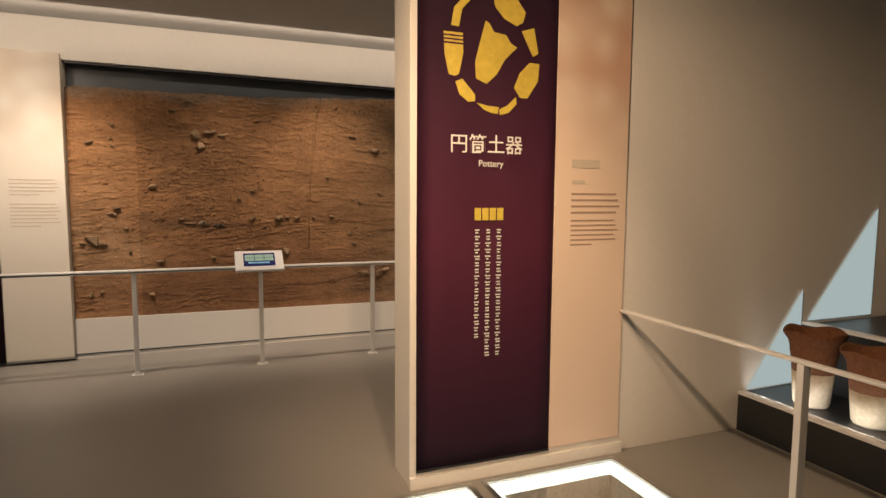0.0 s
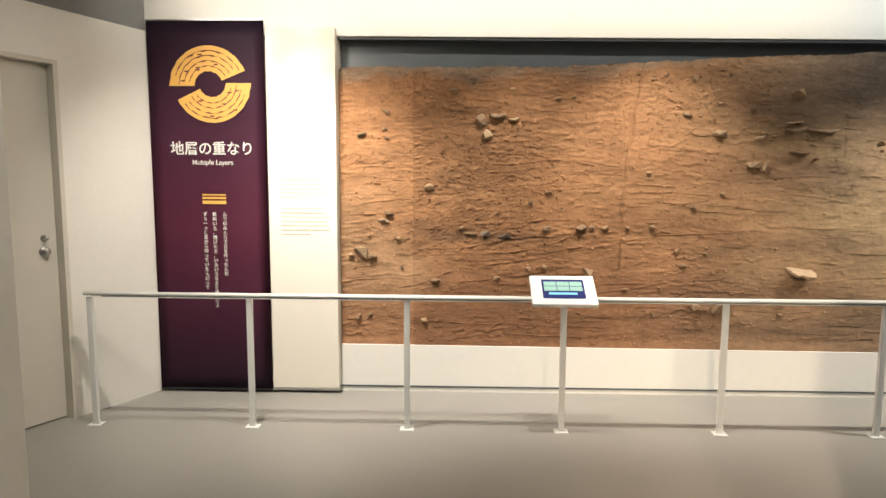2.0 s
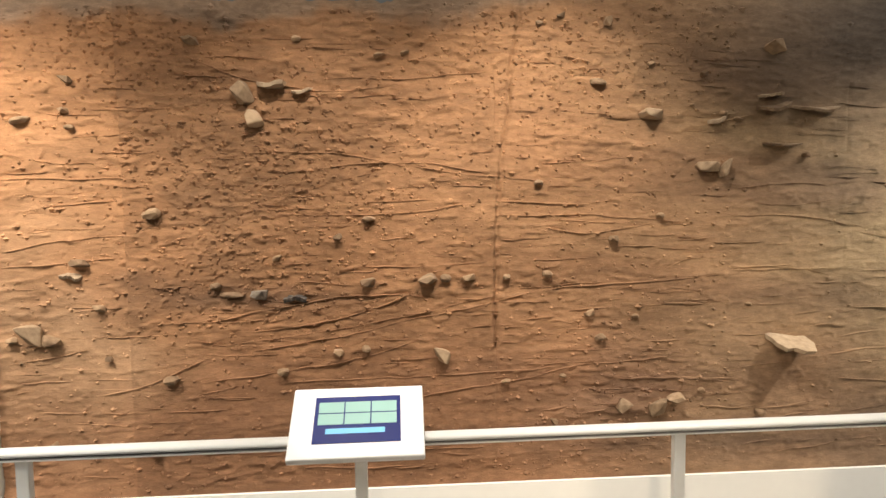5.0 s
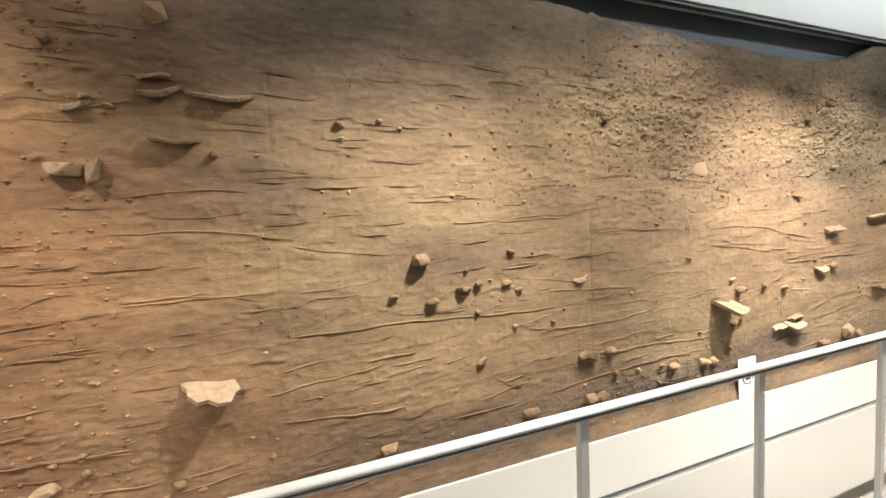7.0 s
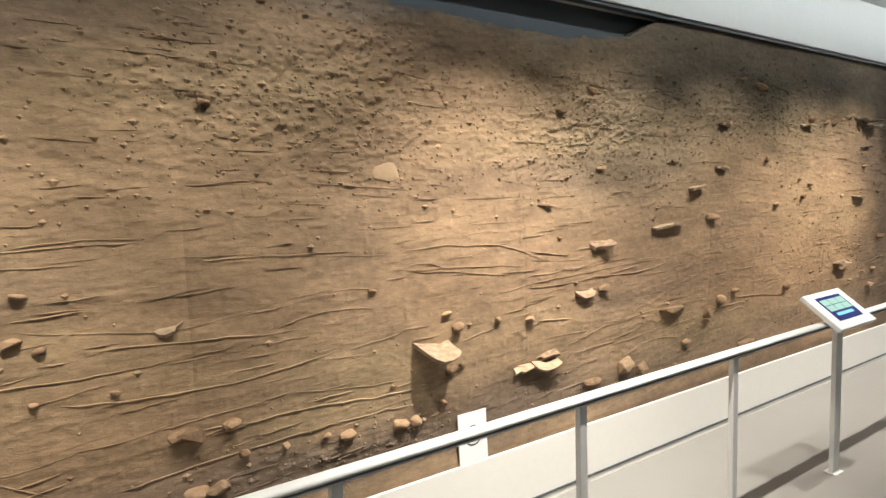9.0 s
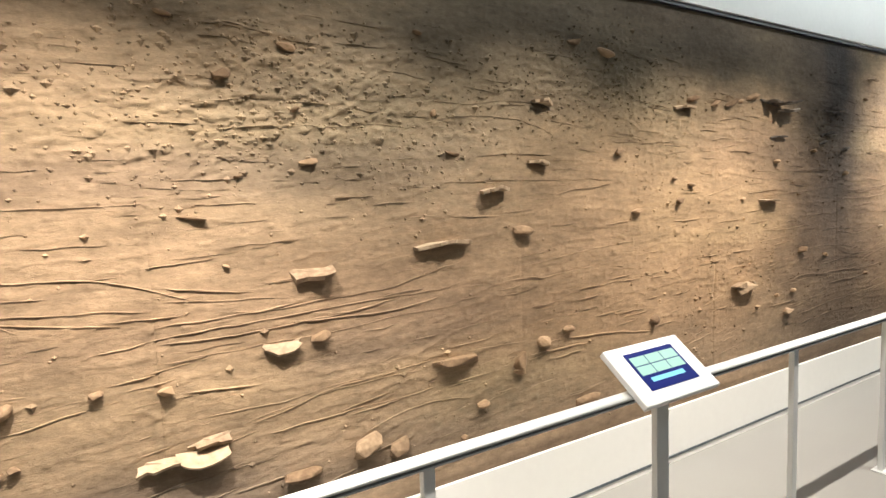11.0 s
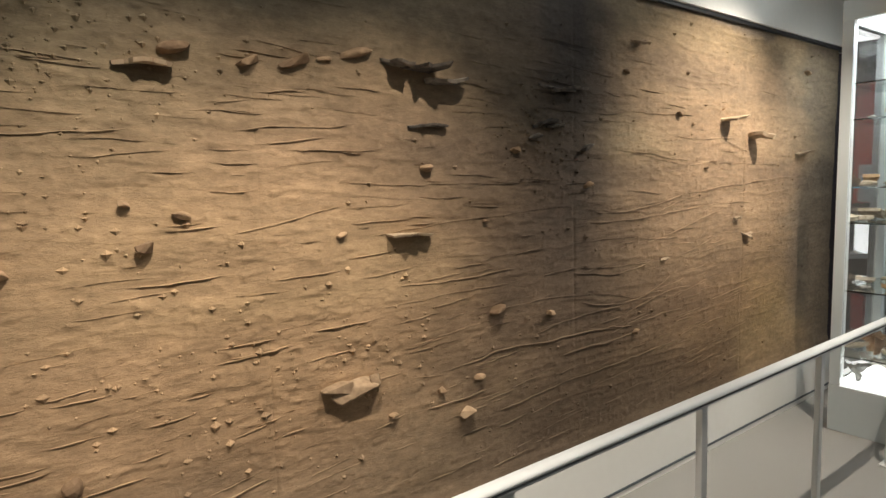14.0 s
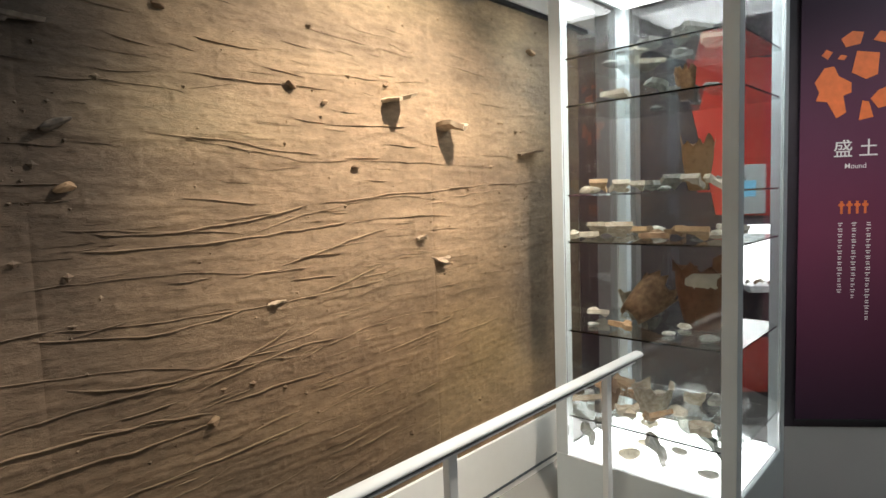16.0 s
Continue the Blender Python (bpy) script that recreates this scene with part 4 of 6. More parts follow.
stone(5.78, 0.66, 0.034, 0.019, 0.029, PEBBLE)
stone(6.12, 0.63, 0.085, 0.036, 0.048, PEBBLE)
stone(6.20, 0.62, 0.058, 0.042, 0.049, PEBBLE)
stone(6.10, 0.80, 0.028, 0.020, 0.027, PEBBLE)
stone(6.35, 0.67, 0.043, 0.027, 0.038, PEBBLE)
stone(5.61, 0.66, 0.036, 0.023, 0.033, PEBBLE)
stone(5.27, 0.79, 0.106, 0.050, 0.064, PEBBLE)
stone(5.04, 1.00, 0.036, 0.014, 0.023, PEBBLE)
stone(7.61, 0.61, 0.166, 0.067, 0.065, BLOCK)
stone(7.34, 0.56, 0.179, 0.045, 0.058, PEBBLE)
stone(7.14, 2.04, 0.072, 0.034, 0.046, PEBBLE)
stone(7.37, 2.15, 0.069, 0.030, 0.041, PEBBLE)
stone(7.43, 1.74, 0.080, 0.024, 0.035, PEBBLE)
stone(6.69, 1.01, 0.049, 0.022, 0.033, PEBBLE)
stone(6.89, 0.98, 0.053, 0.029, 0.041, PEBBLE)
stone(6.39, 1.08, 0.056, 0.021, 0.032, PEBBLE)
stone(5.34, 0.57, 0.087, 0.043, 0.065, BLOCK)
stone(5.45, 0.67, 0.041, 0.040, 0.037, PEBBLE)
stone(5.62, 2.37, 0.042, 0.016, 0.026, PEBBLE)
stone(8.27, 1.61, 0.172, 0.041, 0.103, SHERD)
stone(8.54, 1.73, 0.123, 0.033, 0.074, SHERD)
stone(8.57, 2.01, 0.135, 0.037, 0.081, SHERD)
stone(8.41, 0.75, 0.075, 0.030, 0.041, PEBBLE)
stone(8.08, 0.51, 0.035, 0.023, 0.033, PEBBLE)
stone(9.64, 2.04, 0.166, 0.034, 0.085, SHERD)
stone(9.72, 2.09, 0.099, 0.035, 0.047, PEBBLE)
stone(9.94, 2.07, 0.077, 0.030, 0.042, PEBBLE)
stone(10.09, 2.08, 0.112, 0.031, 0.042, PEBBLE)
stone(10.32, 2.13, 0.142, 0.032, 0.044, PEBBLE)
stone(11.24, 1.92, 0.185, 0.037, 0.050, CHAR)
stone(11.41, 2.08, 0.252, 0.034, 0.050, CHAR)
stone(10.94, 1.12, 0.094, 0.044, 0.058, PEBBLE)
stone(10.25, 0.94, 0.221, 0.074, 0.065, BLOCK)
stone(9.37, 0.86, 0.058, 0.059, 0.049, PEBBLE)
stone(9.24, 1.47, 0.077, 0.033, 0.045, PEBBLE)
stone(9.60, 1.51, 0.053, 0.035, 0.045, PEBBLE)
stone(9.56, 1.64, 0.035, 0.020, 0.031, PEBBLE)
stone(9.71, 1.60, 0.055, 0.024, 0.035, PEBBLE)
stone(9.11, 1.79, 0.088, 0.032, 0.044, PEBBLE)
stone(7.98, 1.94, 0.027, 0.037, 0.027, PEBBLE)
stone(7.39, 1.93, 0.037, 0.018, 0.028, PEBBLE)
stone(7.17, 1.69, 0.033, 0.014, 0.023, PEBBLE)
stone(7.11, 1.38, 0.026, 0.014, 0.023, PEBBLE)
stone(7.00, 0.74, 0.199, 0.042, 0.119, SHERD)
stone(7.75, 0.56, 0.107, 0.060, 0.065, BLOCK)
stone(8.84, 0.53, 0.165, 0.044, 0.057, PEBBLE)
stone(9.02, 2.28, 0.118, 0.035, 0.047, PEBBLE)
stone(7.92, 2.26, 0.043, 0.020, 0.030, PEBBLE)
stone(8.79, 2.31, 0.082, 0.024, 0.035, PEBBLE)
stone(8.06, 1.77, 0.085, 0.017, 0.027, PEBBLE)
stone(7.01, 1.55, 0.096, 0.016, 0.026, PEBBLE)
stone(10.20, 2.10, 0.060, 0.016, 0.026, PEBBLE)
stone(10.49, 2.10, 0.148, 0.028, 0.120, CHAR)
stone(10.59, 2.09, 0.177, 0.032, 0.140, CHAR)
stone(10.70, 2.05, 0.232, 0.034, 0.100, CHAR)
stone(10.61, 1.89, 0.186, 0.026, 0.055, CHAR)
stone(10.60, 1.73, 0.057, 0.030, 0.041, PEBBLE)
stone(11.34, 2.07, 0.241, 0.031, 0.050, CHAR)
stone(11.31, 1.91, 0.168, 0.027, 0.050, CHAR)
stone(11.06, 1.80, 0.058, 0.025, 0.036, PEBBLE)
stone(11.52, 1.81, 0.086, 0.033, 0.050, CHAR)
stone(11.53, 1.64, 0.061, 0.029, 0.040, PEBBLE)
stone(11.17, 1.86, 0.067, 0.022, 0.050, CHAR)
stone(10.51, 1.48, 0.201, 0.018, 0.090, SHERD)
stone(10.19, 0.95, 0.145, 0.045, 0.065, BLOCK)
stone(10.33, 0.95, 0.053, 0.047, 0.065, BLOCK)
stone(10.76, 0.72, 0.098, 0.038, 0.065, BLOCK)
stone(10.64, 0.84, 0.048, 0.028, 0.040, PEBBLE)
stone(10.84, 0.85, 0.058, 0.026, 0.037, PEBBLE)
stone(10.41, 0.79, 0.038, 0.023, 0.034, PEBBLE)
stone(11.91, 2.34, 0.117, 0.030, 0.070, SHERD)
stone(11.82, 2.19, 0.045, 0.020, 0.030, PEBBLE)
stone(10.23, 1.50, 0.045, 0.017, 0.027, PEBBLE)
stone(10.89, 1.51, 0.029, 0.017, 0.026, PEBBLE)
stone(11.27, 1.06, 0.073, 0.024, 0.034, PEBBLE)
stone(12.76, 1.99, 0.141, 0.040, 0.130, SHERD)
stone(13.09, 1.89, 0.124, 0.067, 0.130, SHERD)
stone(12.27, 2.00, 0.042, 0.024, 0.035, PEBBLE)
stone(12.17, 1.22, 0.086, 0.020, 0.052, SHERD)
stone(12.91, 1.40, 0.071, 0.035, 0.043, SHERD)
stone(13.04, 1.29, 0.130, 0.026, 0.078, SHERD)
stone(13.79, 2.34, 0.086, 0.024, 0.035, PEBBLE)
stone(13.74, 1.80, 0.234, 0.024, 0.085, SHERD)
stone(11.90, 0.86, 0.038, 0.027, 0.035, PEBBLE)
stone(12.41, 1.95, 0.031, 0.017, 0.027, PEBBLE)
stone(12.55, 1.71, 0.046, 0.018, 0.028, PEBBLE)
stone(12.73, 2.05, 0.031, 0.016, 0.026, PEBBLE)

# ridges along the layers
seam_line(0.04, 1.73, 0.61, 1.73)
seam_line(0.22, 1.62, 0.55, 1.64)
seam_line(0.04, 1.43, 0.40, 1.48, 0.61, 1.48)
seam_line(0.04, 1.37, 0.54, 1.40)
seam_line(0.81, 2.24, 1.43, 2.09, 1.69, 2.12)
seam_line(1.09, 1.63, 1.43, 1.70, 1.64, 1.75)
seam_line(1.16, 1.57, 1.71, 1.57, 2.04, 1.60)
seam_line(1.36, 1.76, 1.74, 1.78, 2.11, 1.73)
seam_line(2.31, 1.61, 2.54, 1.58)
seam_line(2.35, 1.53, 2.78, 1.50)
seam_line(0.04, 0.95, 0.40, 1.02)
seam_line(0.40, 0.81, 0.68, 0.87, 0.89, 0.96)
seam_line(0.61, 0.56, 1.11, 0.54, 2.08, 0.52)
seam_line(1.03, 1.07, 1.44, 1.11, 1.78, 1.22)
seam_line(0.89, 1.01, 1.45, 1.07, 2.12, 1.19)
seam_line(1.04, 1.83, 1.46, 1.82, 1.73, 1.77)
seam_line(1.09, 1.59, 1.37, 1.59)
seam_line(1.45, 1.62, 1.87, 1.63)
seam_line(2.09, 1.62, 2.31, 1.60, 2.55, 1.59)
seam_line(2.09, 1.55, 2.50, 1.54, 2.86, 1.52)
seam_line(2.31, 1.50, 2.54, 1.47, 2.83, 1.51)
seam_line(1.73, 1.77, 2.00, 1.73, 2.36, 1.69)
seam_line(2.53, 1.78, 2.76, 1.80)
seam_line(1.54, 1.34, 1.81, 1.33)
seam_line(1.01, 0.97, 1.63, 1.07, 2.30, 1.21)
seam_line(2.30, 1.22, 2.68, 1.24, 3.03, 1.25)
seam_line(0.82, 1.10, 1.22, 1.18, 1.81, 1.20)
seam_line(0.81, 0.98, 1.27, 0.97)
seam_line(0.80, 0.85, 1.31, 0.90, 1.80, 1.01)
seam_line(1.20, 0.84, 1.80, 0.85, 2.41, 0.87)
seam_line(2.41, 0.86, 2.93, 0.90)
seam_line(2.65, 0.81, 3.21, 0.78)
seam_line(2.66, 0.88, 2.93, 0.90)
seam_line(1.66, 0.73, 2.06, 0.80, 2.53, 0.88)
seam_line(3.16, 1.53, 3.55, 1.52, 3.76, 1.48)
seam_line(3.82, 1.44, 4.24, 1.38)
seam_line(3.16, 1.28, 3.69, 1.28)
seam_line(3.28, 1.60, 3.49, 1.58, 3.71, 1.62)
seam_line(2.85, 1.14, 3.11, 1.13)
seam_line(3.32, 0.64, 3.62, 0.66)
seam_line(3.64, 0.88, 3.92, 0.91)
seam_line(0.80, 0.80, 1.04, 0.84)
seam_line(1.59, 1.45, 1.80, 1.46)
seam_line(1.36, 2.13, 1.72, 2.14, 2.11, 2.17)
seam_line(3.03, 1.93, 3.31, 1.98)
seam_line(3.74, 1.74, 3.91, 1.73)
seam_line(3.19, 1.66, 3.47, 1.67, 3.67, 1.66)
seam_line(2.87, 1.28, 2.99, 1.33, 3.10, 1.33)
seam_line(3.17, 1.29, 3.54, 1.28, 3.71, 1.24)
seam_line(3.76, 1.47, 3.98, 1.40)
seam_line(4.68, 1.51, 5.16, 1.50)
seam_line(4.80, 1.29, 5.00, 1.29)
seam_line(3.90, 1.56, 4.09, 1.56)
seam_line(2.86, 1.22, 3.09, 1.18)
seam_line(2.86, 1.15, 3.07, 1.13)
seam_line(3.74, 1.11, 4.49, 1.09, 5.24, 1.07)
seam_line(2.83, 0.81, 3.23, 0.79)
seam_line(3.42, 0.64, 3.61, 0.67)
seam_line(4.47, 0.63, 4.84, 0.64)
seam_line(3.73, 0.90, 4.18, 0.94)
seam_line(3.77, 1.27, 4.17, 1.30)
seam_line(5.28, 1.22, 5.52, 1.26)
seam_line(5.32, 1.42, 5.94, 1.42)
seam_line(6.18, 1.31, 6.87, 1.25)
seam_line(4.63, 0.82, 4.85, 0.69)
seam_line(3.05, 0.67, 3.29, 0.65)
seam_line(3.70, 0.77, 4.05, 0.74, 4.25, 0.74)
seam_line(3.64, 1.82, 3.74, 1.81)
seam_line(3.87, 1.93, 4.11, 1.94)
seam_line(4.77, 1.51, 4.95, 1.52, 5.18, 1.51)
seam_line(5.16, 1.45, 5.54, 1.42, 6.15, 1.38)
seam_line(4.75, 1.28, 4.99, 1.29)
seam_line(4.75, 1.25, 5.23, 1.19, 5.64, 1.24)
seam_line(5.64, 1.24, 5.88, 1.25, 6.09, 1.23)
seam_line(4.98, 1.15, 5.28, 1.14, 5.57, 1.12)
seam_line(5.57, 1.12, 5.93, 1.17, 6.08, 1.13)
seam_line(5.48, 1.11, 5.73, 1.12)
seam_line(5.76, 0.98, 6.02, 0.95)
seam_line(4.88, 0.99, 5.41, 0.95, 5.86, 1.00)
seam_line(5.86, 0.99, 6.19, 1.02)
seam_line(4.89, 0.83, 5.30, 0.84, 5.66, 0.87)
seam_line(5.66, 0.87, 5.96, 0.83, 6.18, 0.82)
seam_line(5.20, 0.80, 5.75, 0.78, 6.24, 0.75)
seam_line(5.01, 0.65, 5.52, 0.68, 6.12, 0.70)
seam_line(6.15, 1.38, 6.55, 1.39, 7.01, 1.27)
seam_line(6.15, 1.31, 6.78, 1.21)
seam_line(6.67, 1.14, 7.17, 1.17, 8.02, 1.20)
seam_line(6.85, 1.07, 7.43, 1.09, 8.13, 1.13)
seam_line(6.96, 0.86, 7.52, 0.87, 7.97, 0.89)
seam_line(7.16, 0.80, 7.61, 0.89)
seam_line(7.09, 1.22, 7.76, 1.24, 8.13, 1.31)
seam_line(5.74, 1.69, 6.22, 1.66)
seam_line(6.46, 1.60, 6.90, 1.61)
seam_line(4.71, 0.75, 4.89, 0.77)
seam_line(6.26, 1.34, 6.44, 1.27, 6.54, 1.21)
seam_line(6.99, 1.94, 7.26, 1.97)
seam_line(7.60, 1.97, 7.84, 1.99)
seam_line(7.95, 2.00, 8.24, 1.99, 8.37, 2.01)
seam_line(7.06, 1.84, 7.37, 1.87, 7.86, 1.87)
seam_line(7.86, 1.87, 8.45, 1.92, 8.68, 1.85)
seam_line(6.91, 1.67, 7.24, 1.69)
seam_line(6.99, 1.60, 7.27, 1.59)
seam_line(7.89, 1.65, 8.74, 1.65)
seam_line(7.55, 1.41, 7.71, 1.44)
seam_line(6.88, 1.33, 7.21, 1.28)
seam_line(6.88, 1.29, 7.32, 1.24)
seam_line(6.87, 1.20, 7.16, 1.20, 7.37, 1.22)
seam_line(6.87, 1.14, 7.23, 1.13, 7.80, 1.18)
seam_line(7.33, 1.15, 7.73, 1.14, 8.00, 1.17)
seam_line(6.93, 0.96, 7.22, 0.94)
seam_line(7.13, 0.81, 7.57, 0.86, 7.89, 0.86)
seam_line(7.20, 0.74, 7.55, 0.76, 7.98, 0.77)
seam_line(7.98, 0.77, 8.24, 0.78)
seam_line(7.64, 0.91, 7.81, 0.96)
seam_line(8.45, 1.26, 8.93, 1.29, 9.26, 1.32)
seam_line(8.42, 1.21, 8.73, 1.19, 8.93, 1.21)
seam_line(8.47, 0.81, 8.78, 0.81, 8.92, 0.81)
seam_line(8.72, 0.86, 9.06, 0.83, 9.38, 0.79)
seam_line(8.64, 1.57, 9.08, 1.63)
seam_line(9.23, 1.83, 9.60, 1.86)
seam_line(8.09, 0.91, 8.47, 0.89)
seam_line(7.50, 0.61, 7.79, 0.70, 8.13, 0.68)
seam_line(9.81, 1.94, 9.95, 1.95)
seam_line(9.87, 1.86, 10.08, 1.87, 10.33, 1.89)
seam_line(9.83, 1.52, 10.03, 1.56, 10.26, 1.61)
seam_line(10.33, 1.48, 10.73, 1.51, 11.43, 1.54)
seam_line(10.23, 1.67, 10.92, 1.67, 11.40, 1.66)
seam_line(10.43, 1.28, 10.72, 1.28, 11.09, 1.28)
seam_line(10.35, 1.21, 10.71, 1.22, 11.11, 1.23)
seam_line(10.49, 1.04, 10.70, 1.06, 10.94, 1.08)
seam_line(10.50, 0.92, 10.72, 0.90)
seam_line(10.88, 0.91, 11.10, 0.92)
seam_line(10.74, 0.92, 11.28, 0.93, 11.92, 0.88)
seam_line(10.55, 0.77, 10.78, 0.78, 10.93, 0.78)
seam_line(10.92, 0.67, 11.43, 0.70, 12.23, 0.74)
seam_line(11.16, 0.97, 11.54, 1.01, 12.28, 1.00)
seam_line(11.45, 1.25, 11.93, 1.22, 12.81, 1.25)
seam_line(11.56, 1.51, 11.93, 1.50, 12.33, 1.57)
seam_line(12.33, 1.57, 12.92, 1.60, 13.83, 1.65)
seam_line(11.52, 1.46, 12.15, 1.46, 12.53, 1.49)
seam_line(11.75, 1.80, 12.38, 1.76)
seam_line(11.87, 2.00, 12.34, 2.00)
seam_line(10.95, 1.11, 11.38, 1.12, 11.92, 1.04)
seam_line(11.92, 1.04, 12.19, 1.07, 12.38, 1.09)
seam_line(11.92, 0.91, 12.38, 0.92)
seam_line(9.95, 1.82, 10.20, 1.84)
seam_line(9.95, 1.97, 10.15, 1.99)
seam_line(11.46, 1.94, 11.64, 1.95, 11.85, 1.94)
seam_line(11.64, 2.09, 11.81, 2.07)
seam_line(11.73, 1.81, 12.03, 1.77, 12.36, 1.72)
seam_line(11.85, 1.94, 12.10, 1.99)
seam_line(12.26, 2.05, 12.63, 2.07, 12.99, 2.08)
seam_line(12.40, 1.87, 12.87, 1.89)
seam_line(11.83, 1.61, 12.12, 1.58)
seam_line(11.48, 1.52, 11.75, 1.51, 12.07, 1.47)
seam_line(12.07, 1.47, 12.48, 1.56, 13.07, 1.57)
seam_line(13.07, 1.57, 13.50, 1.61, 13.93, 1.65)
seam_line(11.37, 1.37, 11.72, 1.37, 12.17, 1.33)
seam_line(12.19, 1.35, 12.47, 1.41, 12.75, 1.47)
seam_line(11.40, 1.23, 11.71, 1.19, 12.07, 1.22)
seam_line(12.33, 1.23, 12.52, 1.26, 12.71, 1.32)
seam_line(12.24, 0.98, 12.51, 1.04, 13.04, 1.04)
seam_line(11.48, 1.08, 11.84, 1.02, 12.25, 1.13)
seam_line(11.49, 0.94, 11.83, 0.89)
seam_line(11.83, 0.96, 12.05, 1.01, 12.45, 1.03)
seam_line(11.33, 0.84, 11.67, 0.85, 11.92, 0.86)
seam_line(11.67, 0.71, 11.89, 0.71)
seam_line(12.30, 0.75, 12.55, 0.79, 12.81, 0.80)
seam_line(12.62, 0.92, 13.04, 0.96)
seam_line(11.99, 0.72, 12.12, 0.74)
seam_line(12.97, 1.15, 13.17, 1.16)
seam_line(12.34, 1.72, 12.80, 1.74, 13.37, 1.71)
seam_line(12.48, 1.48, 12.78, 1.50, 13.15, 1.48)

# crumbs and small gravel, too many to count
def gravel(n, seed, smallest, largest, power, even, reach=14.0):
    rnd = np.random.RandomState(seed)
    verts, faces = [], []
    base = [(0, 0, .5), (.45, .1, .1), (.1, .45, -.05), (-.45, -.05, .12), (-.05, -.48, .05), (0, 0, -.5)]
    tri = [(0, 1, 2), (0, 2, 3), (0, 3, 4), (0, 4, 1), (5, 2, 1), (5, 3, 2), (5, 4, 3), (5, 1, 4)]
    xs, zs, us = rnd.uniform(0.03, reach, n * 6), rnd.uniform(0.38, 2.55, n * 6), rnd.uniform(0, 1, n * 6)
    keep = (us < even + crumbly(xs, zs) ** 1.7) & (zs < soil_top(xs) - 0.03)
    xs, zs = xs[keep][:n], zs[keep][:n]
    ys = -relief(xs, zs)
    for x, y, z in zip(xs, ys, zs):
        s = smallest + (largest - smallest) * rnd.rand() ** power
        k = len(verts)
        for b in base:
            verts.append((x + b[0] * s * rnd.uniform(0.8, 1.6), y + b[1] * s * rnd.uniform(0.6, 1.2), z + b[2] * s * rnd.uniform(0.6, 1.1)))
        faces += [(a + k, b + k, c + k) for a, b, c in tri]
    me = bpy.data.meshes.new("gravel")
    me.from_pydata(verts, [], faces)
    att = me.color_attributes.new("tint", "FLOAT_COLOR", "POINT")
    co = np.array(verts)
    rgb = tint(co[:, 0], co[:, 2]) * np.repeat(rnd.uniform(0.8, 1.35, len(xs)), 6)[:, None]
    att.data.foreach_set("color", np.concatenate((rgb, np.ones((len(rgb), 1))), 1).ravel())
    me.materials.append(SOIL)
    ob = new("gravel", me)
    ob.parent = soil
    return tagged(ob, "small loose crumbs in the earth", kind="stuff")


def fine_ridges(n, seed):
    """Short thin ridges between the long ones, all following the layers."""
    rnd = np.random.RandomState(seed)
    verts, faces, spots = [], [], []
    for _ in range(n):
        x0, z0, ln = rnd.uniform(0.05, 13.4), rnd.uniform(0.42, 2.3), 0.05 + 0.24 * rnd.rand() ** 2
        slope = (0.0 if x0 < 3 else 0.10) * (1.6 - z0) + rnd.uniform(-0.05, 0.05)
        m = max(int(ln / 0.022), 4)
        xs = np.linspace(x0, x0 + ln, m)
        zs = z0 + slope * (xs - x0) + 0.008 * lattice(xs * 6, xs * 0 + rnd.uniform(0, 99), 44) + 0.003 * lattice(xs * 20, xs * 0 + z0 * 9, 45)
        ys = -relief(xs, zs)
        q = rnd.uniform(0.0010, 0.0030) * np.clip(np.minimum(np.arange(m), np.arange(m)[::-1]) / 2, 0.1, 1)
        k = len(verts)
        for i in range(m):
            x, y, z, r = float(xs[i]), float(ys[i]), float(zs[i]), float(q[i])
            verts += [(x, y + 0.003, z + r), (x, y - r * 1.9, z - r * 0.3), (x, y + 0.003, z - r * 0.8)]
            if i:
                a = k + 3 * i - 3
                faces += [(a, a + 1, a + 4, a + 3), (a + 1, a + 2, a + 5, a + 4)]
    me = bpy.data.meshes.new("fine_ridges")
    me.from_pydata(verts, [], faces)
    att = me.color_attributes.new("tint", "FLOAT_COLOR", "POINT")
    co = np.array(verts)
    rgb = tint(co[:, 0], co[:, 2])
    att.data.foreach_set("color", np.concatenate((rgb, np.ones((len(rgb), 1))), 1).ravel())
    me.materials.append(SOIL)
    ob = new("fine_ridges", me)
    ob.parent = soil
    return tagged(ob, "short thin ridges along the layers", kind="stuff")


gravel(15000, 5, 0.005, 0.024, 3, 0.0)
gravel(3000, 8, 0.012, 0.038, 2.2, 0.012)
gravel(3800, 9, 0.008, 0.025, 1.8, 0.15, 3.2)
fine_ridges(1900, 6)


# ---------------------------------------------------------------- handrail
rail = thing("handrail", 6.0, -0.78, 0, "long white painted metal handrail on slim posts", "handrail")
bm = bmesh.new()
# flattened round profile with a groove along the side
prof = [(0.026 * math.cos(a) * (1.0 if abs(math.cos(a)) < 0.9 else 0.98), 0.0135 * math.sin(a)) for a in np.linspace(0, 2 * math.pi, 24, endpoint=False)]
ends = []
for x in (-1.52 - 6.0, 13.47 - 6.0):
    ends.append([bm.verts.new((x, y, 0.8245 + z)) for y, z in prof])
for i in range(24):
    bm.faces.new((ends[0][i], ends[1][i], ends[1][(i + 1) % 24], ends[0][(i + 1) % 24]))
bm.faces.new(ends[0])
bm.faces.new(ends[1][::-1])
bmesh.ops.recalc_face_normals(bm, faces=bm.faces[:])
RISE = lambda x: 0.056 - 0.0014 * (x + 7.46)
for v in bm.verts:
    v.co.z += RISE(v.co.x)
part("rail", bm, RAIL, rail, "", True)
